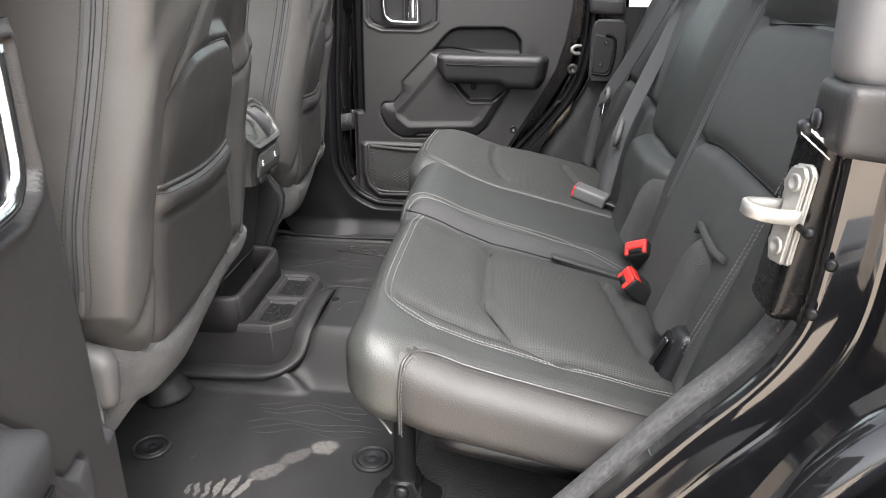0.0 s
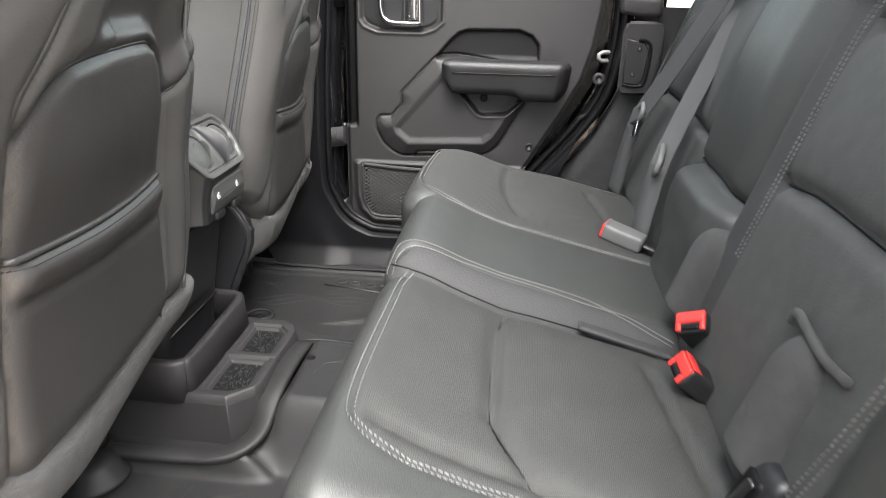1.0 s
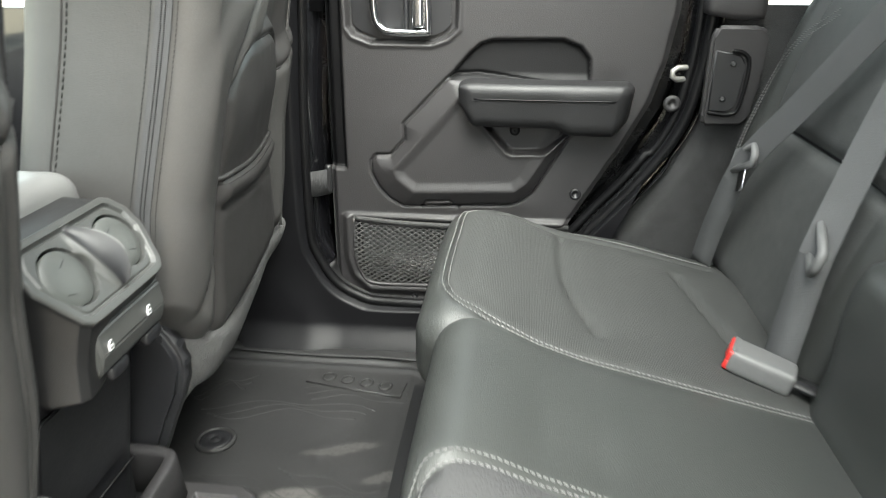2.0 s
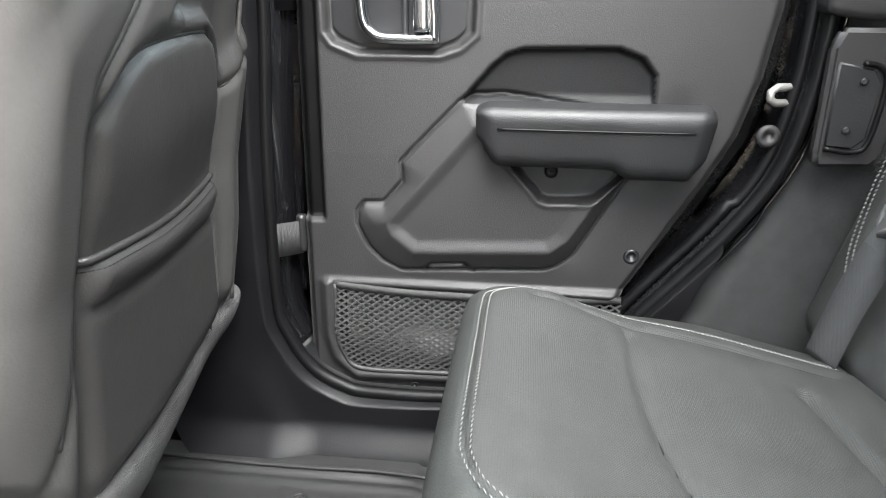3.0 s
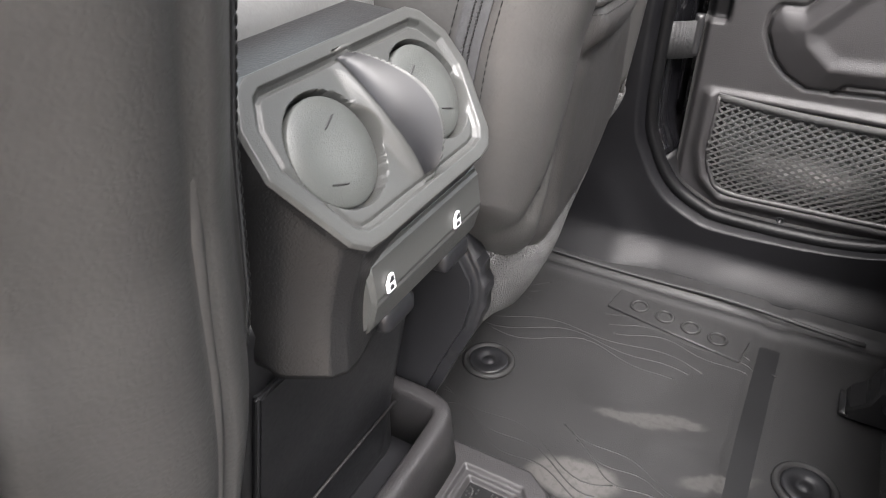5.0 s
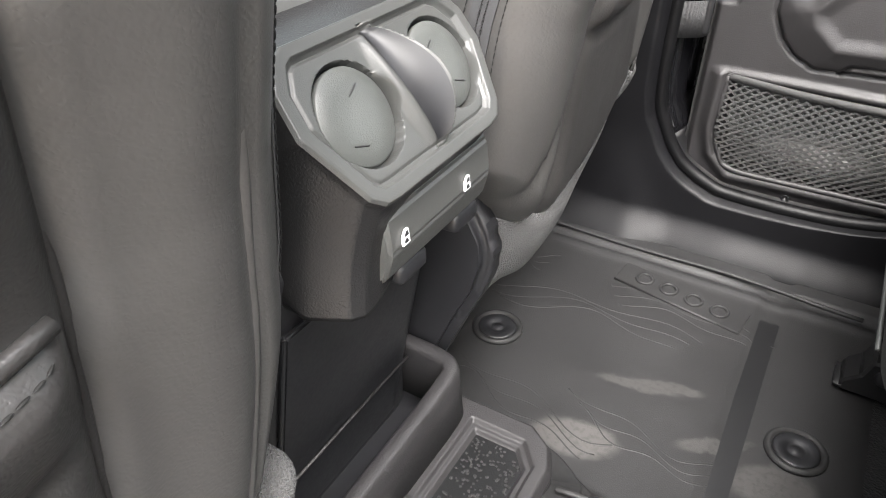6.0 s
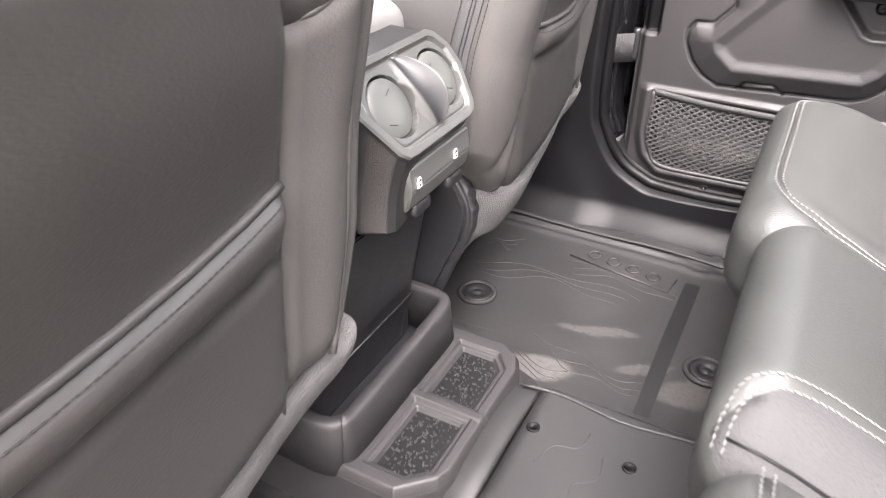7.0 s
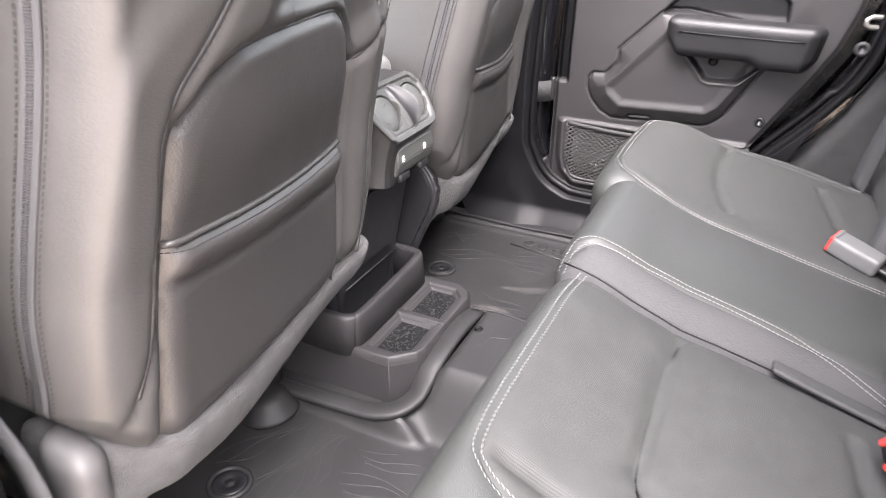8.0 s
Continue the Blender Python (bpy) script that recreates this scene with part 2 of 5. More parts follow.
def score(bm, pts, face, up=1):
    """Cut the faces for which face(centre) holds along the line pts of (a, b), in the plane of y and z (up = 2: x and y)."""
    for (a0, b0), (a1, b1) in zip(pts, pts[1:]):
        mid, half = ((a0 + a1) / 2, (b0 + b1) / 2), math.hypot(a1 - a0, b1 - b0) / 2 + 0.004
        near = []
        for f in bm.faces:
            c = f.calc_center_median()
            a, b = (c.y, c.z) if up == 1 else (c.x, c.y)
            if abs(a - mid[0]) < half + 0.01 and abs(b - mid[1]) < half + 0.01 and face(c) and line_distance(a, b, [(a0, b0), (a1, b1)]) < 0.010:
                near.append(f)
        geom = list({e for f in near for e in f.edges}) + list({v for f in near for v in f.verts}) + near
        n = (0, b1 - b0, a0 - a1) if up == 1 else (b1 - b0, a0 - a1, 0)
        at = (0, a0, b0) if up == 1 else (a0, b0, 0)
        bmesh.ops.bisect_plane(bm, geom=geom, dist=0.0008, plane_co=at, plane_no=Vector(n).normalized())


def round_rect(a, b, a0, a1, b0, b1, r):
    """Signed distance from (a, b) to a rectangle with round corners (inside: minus)."""
    dx, dy = abs(a - (a0 + a1) / 2) - (a1 - a0) / 2 + r, abs(b - (b0 + b1) / 2) - (b1 - b0) / 2 + r
    return math.hypot(max(dx, 0), max(dy, 0)) + min(max(dx, dy), 0) - r


def poly_distance(a, b, poly):
    """Signed distance from (a, b) to a polygon (inside: minus)."""
    best, inside = 1e9, False
    for (x0, y0), (x1, y1) in zip(poly, poly[1:] + poly[:1]):
        ex, ey = x1 - x0, y1 - y0
        k = min(1, max(0, ((a - x0) * ex + (b - y0) * ey) / (ex * ex + ey * ey)))
        best = min(best, math.hypot(a - x0 - k * ex, b - y0 - k * ey))
        if (y0 > b) != (y1 > b) and a < x0 + ex * (b - y0) / ey:
            inside = not inside
    return -best if inside else best


def line_distance(a, b, pts):
    best = 1e9
    for (x0, y0), (x1, y1) in zip(pts, pts[1:]):
        ex, ey = x1 - x0, y1 - y0
        k = min(1, max(0, ((a - x0) * ex + (b - y0) * ey) / (ex * ex + ey * ey)))
        best = min(best, math.hypot(a - x0 - k * ex, b - y0 - k * ey))
    return best


def bell(d, w):
    return math.exp(-(d / w) ** 2)


# ---- the shell of the car ----
def mat_height(x, y):
    """Top of the rubber floor liner: flat wells, the tunnel between them, turned-up edges."""
    k = smooth(-0.025, 0.03, x)
    z = 0.105 * (1 - smooth(0.088, 0.155, abs(y))) * k
    z += (1 - k) * (0.034 * (1 - smooth(0.160, 0.176, abs(y))) + 0.005 * bell(abs(y) - 0.158, 0.005))
    z += 0.012 * smooth(0.600, 0.612, abs(y))
    z += 0.004 * bell(abs(y) - 0.588, 0.008)
    if abs(y) > 0.16:
        z -= 0.004 * (smooth(0.095, 0.103, x) - smooth(0.128, 0.136, x)) * (y > 0)
        z -= 0.0015 * bell(line_distance(x, abs(y), [(-0.02, 0.20), (0.0, 0.32), (0.03, 0.45)]), 0.02)
        z += 0.06 * (1 - smooth(-0.42, -0.30, x))
    return z


def ring_clip(x, y, owner):
    at = pose(x, y, 0.0)
    ring = part("grommet", lathe([(0.033, 0.0), (0.033, 0.003), (0.031, 0.0055), (0.028, 0.006), (0.0255, 0.004), (0.0245, 0.001)], at, 32), RUBBER, owner)
    part("clip", lathe([(0.0243, -0.001), (0.0243, 0.0035), (0.022, 0.0045), (0.012, 0.004), (0.0105, 0.0022), (0.006, 0.0022), (0.005, 0.0035), (0.0, 0.0035)], at, 28), PLASTIC_SMOOTH, owner, "black plastic clip")
    return ring


mat_marked = RUBBER.copy()
mat_marked.name = "rubber_mat_marked"
nodes, join = mat_marked.node_tree.nodes, mat_marked.node_tree.links.new
bsdf = nodes["Principled BSDF"]
coord = nodes.new("ShaderNodeTexCoord").outputs["Object"]
mask = None
# pale patches (y > 0) and a skeleton graphic (y < 0) on the liner: centre, half length, half width, turn, strength
for cx, cy, ha, hb, turn, power in ((-0.035, 0.232, 0.055, 0.028, 15, 0.28), (0.0, 0.345, 0.055, 0.010, 10, 0.14), (0.03, 0.36, 0.05, 0.010, 12, 0.14), (0.10, 0.30, 0.05, 0.012, 30, 0.16), (0.165, 0.275, 0.05, 0.03, 20, 0.2),
                                    (0.094, -0.316, 0.026, 0.020, 12, 0.6), (0.052, -0.345, 0.034, 0.016, 40, 0.28), (0.018, -0.386, 0.034, 0.018, 35, 0.34), (-0.006, -0.425, 0.030, 0.007, 72, 0.62), (-0.025, -0.424, 0.028, 0.007, 80, 0.58), (-0.043, -0.430, 0.026, 0.006, 88, 0.58), (-0.059, -0.436, 0.022, 0.0055, 95, 0.52), (-0.074, -0.438, 0.018, 0.005, 100, 0.48), (-0.087, -0.438, 0.013, 0.0045, 100, 0.42)):
    mp = nodes.new("ShaderNodeMapping")
    mp.vector_type = "TEXTURE"
    mp.inputs["Location"].default_value = (cx, cy, 0)
    mp.inputs["Rotation"].default_value = (0, 0, radians(turn))
    mp.inputs["Scale"].default_value = (ha, hb, 1)
    wob = nodes.new("ShaderNodeTexNoise")
    wob.inputs["Scale"].default_value, wob.inputs["Detail"].default_value = 55, 4
    join(coord, wob.inputs["Vector"])
    shift = nodes.new("ShaderNodeVectorMath")
    shift.operation = "MULTIPLY_ADD"
    join(wob.outputs["Color"], shift.inputs[0])
    shift.inputs[1].default_value = (0.016, 0.016, 0)
    join(coord, shift.inputs[2])
    back = nodes.new("ShaderNodeVectorMath")
    back.operation = "SUBTRACT"
    join(shift.outputs[0], back.inputs[0])
    back.inputs[1].default_value = (0.008, 0.008, 0)
    join(back.outputs[0], mp.inputs["Vector"])
    flat = nodes.new("ShaderNodeVectorMath")
    flat.operation = "MULTIPLY"
    flat.inputs[1].default_value = (1, 1, 0)
    join(mp.outputs[0], flat.inputs[0])
    size = nodes.new("ShaderNodeVectorMath")
    size.operation = "LENGTH"
    join(flat.outputs[0], size.inputs[0])
    fall = nodes.new("ShaderNodeMapRange")
    join(size.outputs["Value"], fall.inputs[0])
    fall.inputs[1].default_value, fall.inputs[2].default_value, fall.inputs[3].default_value, fall.inputs[4].default_value = 1.0, 0.72, 0.0, power
    if mask is None:
        mask = fall.outputs[0]
    else:
        most = nodes.new("ShaderNodeMath")
        most.operation = "MAXIMUM"
        join(mask, most.inputs[0])
        join(fall.outputs[0], most.inputs[1])
        mask = most.outputs[0]
spots = nodes.new("ShaderNodeTexNoise")
spots.inputs["Scale"].default_value, spots.inputs["Detail"].default_value = 170, 5
join(coord, spots.inputs["Vector"])
patchy = nodes.new("ShaderNodeMapRange")
join(spots.outputs["Fac"], patchy.inputs[0])
patchy.inputs[1].default_value, patchy.inputs[2].default_value, patchy.inputs[3].default_value, patchy.inputs[4].default_value = 0.30, 0.52, 0.55, 1.0
both = nodes.new("ShaderNodeMath")
both.operation = "MULTIPLY"
join(mask, both.inputs[0])
join(patchy.outputs[0], both.inputs[1])
mark_mix = nodes.new("ShaderNodeMix")
mark_mix.data_type = "RGBA"
join(both.outputs[0], mark_mix.inputs["Factor"])
join(bsdf.inputs["Base Color"].links[0].from_socket, mark_mix.inputs["A"])
mark_mix.inputs["B"].default_value = (0.20, 0.19, 0.18, 1)
join(mark_mix.outputs["Result"], bsdf.inputs["Base Color"])
dull = nodes.new("ShaderNodeMath")
dull.operation = "MULTIPLY_ADD"
join(both.outputs[0], dull.inputs[0])
dull.inputs[1].default_value = 0.3
join(bsdf.inputs["Roughness"].links[0].from_socket, dull.inputs[2])
join(dull.outputs[0], bsdf.inputs["Roughness"])

floor = part("floor", rbox((-1.3, -0.70, -0.09), (1.35, 0.70, -0.06), 0, 0.3), CARPET_DARK)
tagged(floor, "black carpeted steel floor of the car", "floor", kind="structure")
under = sheet(lambda u, v: (0.238 + 0.9 * u, -0.66 + 1.32 * v, -0.006 + 0.085 * (1 - smooth(0.08, 0.15, abs(-0.66 + 1.32 * v)))), 30, 60)
tagged(part("floor_carpet", under, CARPET_DARK), "black carpet under the rear seats", "carpet", kind="structure")

BAND = material("smooth_rubber", (0.010, 0.0102, 0.011), 0.40, vary=0.2, vary_scale=9)
liner = thing("floor_liner", (0, 0, 0), "black rubber floor liner with contour-line relief, pale patches and skeleton graphic", "floor mat")
NX, NY = 90, 260
part("liner_sheet", sheet(lambda u, v: (-0.42 + 0.665 * u, -0.645 + 1.29 * v, mat_height(-0.42 + 0.665 * u, -0.645 + 1.29 * v)), NX, NY), mat_marked, liner)
for gx, gy in ((-0.19, 0.35), (-0.19, -0.35), (0.178, 0.335), (0.178, -0.338)):
    ring_clip(gx, gy, liner)
for k, (cx, cy, sx, sy, turn) in enumerate(((-0.245, 0.50, 0.05, 0.07, 0), (-0.10, 0.44, 0.12, 0.05, 0), (0.02, 0.50, 0.09, 0.03, 0), (-0.12, 0.25, 0.10, 0.06, 0), (0.03, 0.27, 0.08, 0.05, 0),
                                            (-0.20, -0.22, 0.10, 0.05, 70), (-0.14, -0.24, 0.12, 0.05, 75), (-0.09, -0.25, 0.10, 0.05, 80), (0.05, -0.215, 0.09, 0.03, 0), (0.06, -0.27, 0.10, 0.03, 5), (-0.15, -0.47, 0.06, 0.04, 0), (-0.22, -0.45, 0.07, 0.05, 60))):
    for j in range(3):
        run = []
        for i in range(25):
            u = -1 + i / 12
            a = (u * sx * (1 + 0.12 * j), 0.35 * sy * math.sin(2.1 * u + k) + 0.18 * sy * math.sin(5.3 * u + 1.7 * k + j) + 0.014 * (j - 1))
            co, si = math.cos(radians(turn)), math.sin(radians(turn))
            x, y = cx + a[0] * co - a[1] * si, cy + a[0] * si + a[1] * co
            if abs(y) > 0.19:
                run.append((x, y, mat_height(x, y) - 0.0008))
        if len(run) > 3:
            part("contour_ridge", sweep(run, circle(0.0014, 6, 0.9)), RUBBER, liner)
plate = part("raised_plate", prism([(-0.095, 0.53), (0.085, 0.498), (0.091, 0.545), (-0.089, 0.577)], lambda a, b, d: (a, b, 0.0035 - d), 0.004, 0.0012), RUBBER, liner)
for i in range(4):
    x = -0.055 + 0.036 * i
    y = 0.548 - 0.0064 * i
    part("raised_mark", tube([(x + 0.011 * math.cos(q), y + 0.012 * math.sin(q), 0.0042) for q in [2 * math.pi * w / 14 for w in range(14)]], 0.0025, 6, closed=True), RUBBER, plate)
for side in (1,):
    part("smooth_band", sweep([(0.118 + 0.02 * (0.4 - y), side * y, -0.0046) for y in [0.21 + 0.02 * i for i in range(18)]], [(-0.015, -0.002), (0.015, -0.002), (0.015, 0.0012), (-0.015, 0.0012)]), BAND, liner, "smooth darker band")
for x, y in ((0.032, 0.024), (0.140, 0.019), (0.20, 0.075)):
    part("plug", lathe([(0.0075, 0), (0.0075, 0.002), (0.006, 0.0028), (0.004, 0.0005), (0, 0.0005)], pose(x, y, mat_height(x, y) - 0.0005), 16), SEAL, liner)
for run in ([(0.05, -0.02), (0.06, 0.01), (0.085, 0.02), (0.09, 0.045)], [(0.10, -0.06), (0.095, -0.03), (0.115, -0.01), (0.112, 0.02)]):
    part("contour_ridge", sweep([(x, y, mat_height(x, y) - 0.0006) for x, y, _ in curve([(x, y, 0) for x, y in run])], circle(0.0014, 6)), RUBBER, liner)
for side in (1, -1):
    for off, h, r in ((0.608, 0.013, 0.003),):
        part("liner_lip", sweep([(x, side * (off - 0.012 * smooth(0.0, 0.20, x)), h + 0.002 * math.sin(17 * x)) for x in [-0.36 + 0.02 * i for i in range(30)]], circle(r, 8)), RUBBER, liner)
part("console_lip", sweep(curve([(-0.30, -0.165, 0.036), (-0.12, -0.165, 0.038), (-0.05, -0.158, 0.042), (-0.012, -0.128, 0.058), (0.0, -0.085, 0.098), (0.002, 0, 0.110), (0.0, 0.085, 0.098), (-0.012, 0.128, 0.058), (-0.05, 0.158, 0.042), (-0.12, 0.165, 0.038), (-0.3, 0.165, 0.036)], 8), [(-0.016, -0.010), (0.015, -0.010), (0.0145, -0.0015), (0.012, 0.0008), (0.0, 0.0012), (-0.014, 0.0010), (-0.0155, 0.0)]), RUBBER, liner)
part("tunnel_edge", sweep([(x, 0.082 + 0.004 * math.sin(40 * x), 0.1055) for x in [-0.005 + 0.012 * i for i in range(18)]], circle(0.003, 6, 0.6)), RUBBER, liner)


# outline of the rear door openings, from the top of the middle pillar round to the rear pillar
OPENING = [(-0.095, 1.0), (-0.100, 0.66), (-0.112, 0.45), (-0.114, 0.24), (-0.098, 0.178), (-0.068, 0.131), (-0.025, 0.104), (0.02, 0.094), (0.16, 0.096), (0.26, 0.122), (0.345, 0.185), (0.42, 0.275), (0.49, 0.36), (0.54, 0.44), (0.562, 0.52), (0.572, 0.64), (0.575, 1.0)]
EDGE = curve([(x, 0, z) for x, z in OPENING], 6)
def sill(side, name):
    """Moulded trim from the middle pillar round the door opening's corner and along the sill, with a hollow foot."""
    base = curve([(-0.34, 0, 1.0), (-0.34, 0, 0.60), (-0.34, 0, 0.34), (-0.325, 0, 0.12), (-0.24, 0, 0.01), (-0.15, 0, 0.0), (-0.09, 0, 0.0), (-0.04, 0, 0.0), (0.01, 0, 0.0), (0.09, 0, 0.0), (0.20, 0, 0.0), (0.29, 0, 0.02), (0.37, 0, 0.08), (0.45, 0, 0.15), (0.50, 0, 0.22), (0.53, 0, 0.30), (0.55, 0, 0.40)], 6)
    drop = 0.0 if side > 0 else 0.036

    def place(u, v):
        k = min(u * (72 if side > 0 else 56), 71.999)
        i = int(k)
        o, p = EDGE[i].lerp(EDGE[i + 1], k - i), base[i].lerp(base[i + 1], k - i)
        w = v ** 1.3
        x, z = o.x + (p.x - o.x) * w, o.z + (p.z - o.z) * w
        d = math.hypot(o.x - p.x, o.z - p.z) * w
        y = 0.632 + 0.032 * smooth(0.0, 0.055, z) + 0.026 * (1 - smooth(0.0, 0.016, d)) - 0.004 * smooth(0.1, 0.5, z)
        y -= 0.018 * math.exp(-max(0, z) / 0.10) * smooth(0.02, 0.10, d) * (1 - smooth(-0.13, -0.05, x))
        return x, side * y, z - drop * smooth(0.0, 0.09, z) * (z < 0.3)
    return tagged(part(name, sheet(place, 144, 40), SILL), "black plastic trim round the middle pillar and door sill", "sill trim", kind="structure")


sill(1, "sill_trim_far")
sill(-1, "sill_trim_near")

jamb = thing("door_frame_far", (0.2, 0.72, 0.08), "gloss black painted door frame with a rubber seal", "door frame", kind="structure")
part("painted_flange", sweep([(p.x, 0.725, p.z) for p in EDGE[58:]], [(-0.022, -0.04), (0.03, -0.04), (0.034, -0.030), (0.008, 0.02), (0.002, 0.032), (-0.004, 0.034), (-0.022, 0.0)], up=(0, -1, 0)), PAINT_DULL, jamb)
part("seal_channel", sweep([(p.x, 0.725, p.z) for p in EDGE[:27]], [(-0.022, -0.04), (0.03, -0.04), (0.034, -0.030), (0.008, 0.02), (0.002, 0.032), (-0.004, 0.034), (-0.022, 0.0)], up=(0, -1, 0)), PAINT, jamb)
part("seal_channel", sweep([(p.x, 0.725, p.z) for p in EDGE[26:59]], [(-0.022, -0.04), (0.03, -0.04), (0.034, -0.030), (0.008, 0.02), (0.002, 0.032), (-0.004, 0.034), (-0.022, 0.0)], up=(0, -1, 0)), SEAL, jamb)
part("seal", tube([(p.x, 0.686, p.z) for p in EDGE], 0.0095, 10, up=(0, 1, 0)), SEAL, jamb, "black rubber door seal")
part("seal", tube([(p.x + 0.014 * (1 if p.x < 0.2 else -1), 0.705, p.z + 0.012 * (p.z < 0.4)) for p in EDGE[56:]], 0.008, 8, up=(0, 1, 0)), SEAL, jamb)
part("hem", tube([(p.x - 0.020 * (1 if p.x < 0.1 else -1), 0.694, p.z - 0.012 * (p.z < 0.4)) for p in EDGE[62:]], 0.0028, 8, up=(0, 1, 0)), PAINT, jamb)


def quarter(side, name):
    """The carpeted side trim between the rear door opening and the seat back."""
    def place(u, v):
        z = -0.02 + 0.67 * v
        x0 = float(np.interp(z, [0.0, 0.10, 0.2, 0.30, 0.40, 0.48, 0.56, 0.66], [0.20, 0.30, 0.40, 0.485, 0.545, 0.575, 0.588, 0.592]))
        x = x0 + (1.25 - x0) * u
        y = 0.70 - 0.030 * smooth(0.0, 0.05, u) + 0.012 * bell(z - 0.3, 0.2) - 0.01 * smooth(0.6, 0.66, z)
        return x, side * y, z
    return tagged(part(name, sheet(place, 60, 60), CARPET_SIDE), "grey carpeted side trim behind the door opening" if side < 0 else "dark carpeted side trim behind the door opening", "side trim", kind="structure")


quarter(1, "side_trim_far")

# outside walls, unseen roof and the front of the cabin, which close the car round the camera
def wall(name, lo, hi, mat, label):
    return tagged(part(name, rbox(lo, hi, 0.004, 0.5, steps=[2, 2, 2]), mat), label, "car body", kind="structure")


wall("body_side_far_front", (-1.25, 0.74, -0.35), (-0.09, 0.786, 0.63), PAINT, "closed black front door beyond the far front seat")
wall("body_side_far_rear", (0.575, 0.75, -0.35), (1.35, 0.80, 0.645), PAINT, "black rear body side beyond the seats")
wall("body_side_far_sill", (-0.14, 0.735, -0.35), (0.62, 0.80, 0.075), PAINT, "black sill under the far rear door")
wall("body_side_near_front", (-1.25, -0.80, -0.35), (-0.16, -0.74, 0.63), PAINT, "closed black front door beside the driver's seat")
wall("body_side_near_sill", (-0.16, -0.80, -0.35), (0.42, -0.735, 0.02), PAINT, "black sill under the near rear door")
wall("tailgate", (1.33, -0.74, -0.35), (1.38, 0.74, 0.62), PAINT, "black tailgate behind the seats")
wall("dashboard", (-1.30, -0.72, -0.1), (-1.0, 0.72, 0.50), PLASTIC, "dark dashboard in front of the seats")
# slab out of view, added over the rear only to limit light from above
roof = part("ceiling", rbox((0.60, -0.74, 1.26), (1.35, 0.74, 1.32), 0.02, 0.1), LINER)
tagged(roof, "unseen grey roof slab over the rear that cuts light from above", "ceiling", kind="structure")
wall("roof_rail_far", (-0.74, 0.68, 1.19), (1.35, 0.76, 1.27), PAINT, "black roof rail over the far doors")
wall("roof_rail_near", (-0.74, -0.76, 1.19), (1.35, -0.68, 1.27), PAINT, "black roof rail over the near doors")
wall("roof_header", (-0.76, -0.70, 1.20), (-0.64, 0.70, 1.28), LINER, "grey lined roof header over the windscreen")
wall("rear_header", (1.28, -0.70, 1.18), (1.35, 0.70, 1.27), LINER, "grey lined roof header over the rear window")
wall("middle_post_far", (-0.17, 0.70, 0.63), (-0.07, 0.76, 1.20), SILL, "black upper middle pillar beyond the far front seat")
wall("rear_post_far", (0.58, 0.70, 0.645), (0.66, 0.76, 1.20), SILL, "black upper rear pillar behind the far door")
wall("corner_post_far", (1.25, 0.68, 0.645), (1.35, 0.76, 1.20), SILL, "black corner pillar beside the rear window")
wall("corner_post_near", (1.25, -0.76, 0.60), (1.35, -0.68, 1.20), SILL, "black corner pillar beside the rear window")
wall("window_post_far", (-0.94, 0.68, 0.60), (-0.86, 0.76, 0.90), SILL, "black pillar at the edge of the windscreen")
wall("window_post_near", (-0.94, -0.76, 0.60), (-0.86, -0.68, 0.90), SILL, "black pillar at the edge of the windscreen")
glass = bpy.data.materials.new("tinted_glass")
glass.use_nodes = True
gn = glass.node_tree.nodes
clear, gloss, blend = gn.new("ShaderNodeBsdfTransparent"), gn.new("ShaderNodeBsdfGlossy"), gn.new("ShaderNodeMixShader")
clear.inputs["Color"].default_value = (0.88, 0.96, 0.91, 1)
gloss.inputs["Roughness"].default_value = 0.02
blend.inputs[0].default_value = 0.06
for a, b in ((clear.outputs[0], blend.inputs[1]), (gloss.outputs[0], blend.inputs[2]), (blend.outputs[0], gn["Material Output"].inputs[0])):
    glass.node_tree.links.new(a, b)
def pane(name, fn, label):
    return tagged(part(name, sheet(fn, 4, 4), glass), label, "window", kind="structure")


pane("windshield", lambda u, v: (-1.02 + 0.30 * v, -0.70 + 1.40 * u, 0.50 + 0.72 * v), "green-tinted windscreen in front of the seats")
pane("window_1", lambda u, v: (-0.96 + 0.80 * u + 0.16 * v * (1 - u), 0.745, 0.62 + 0.58 * v), "green-tinted window of the far front door")
pane("window_2", lambda u, v: (-0.08 + 0.67 * u, 0.745, 0.70 + 0.50 * v), "green-tinted window of the far rear door")
pane("window_3", lambda u, v: (0.65 + 0.61 * u, 0.745, 0.64 + 0.56 * v), "tinted side window behind the far rear door")
pane("window_4", lambda u, v: (-0.96 + 0.80 * u + 0.16 * v * (1 - u), -0.745, 0.62 + 0.58 * v), "green-tinted window of the near front door")
pane("window_5", lambda u, v: (0.70 + 0.56 * u, -0.745, 0.60 + 0.60 * v), "tinted side window behind the near rear door")
pane("window_6", lambda u, v: (1.34, -0.69 + 1.38 * u, 0.61 + 0.58 * v), "tinted rear window")
ground = part("ground", rbox((-60, -60, -0.62), (60, 60, -0.60), 0, 30), GROUND)
tagged(ground, "tan concrete yard the car stands on", "ground", kind="structure")


# ---- rear seats ----
def seat_top(x, lift=0.0):
    return float(np.interp(x, [0.15, 0.20, 0.235, 0.265, 0.30, 0.35, 0.45, 0.55, 0.63], [0.390, 0.389, 0.384, 0.373, 0.356, 0.338, 0.314, 0.290, 0.272])) + lift


def seat_low(x):
    return 0.262 - 0.21 * (x - 0.264)


CUSHION = 0.13


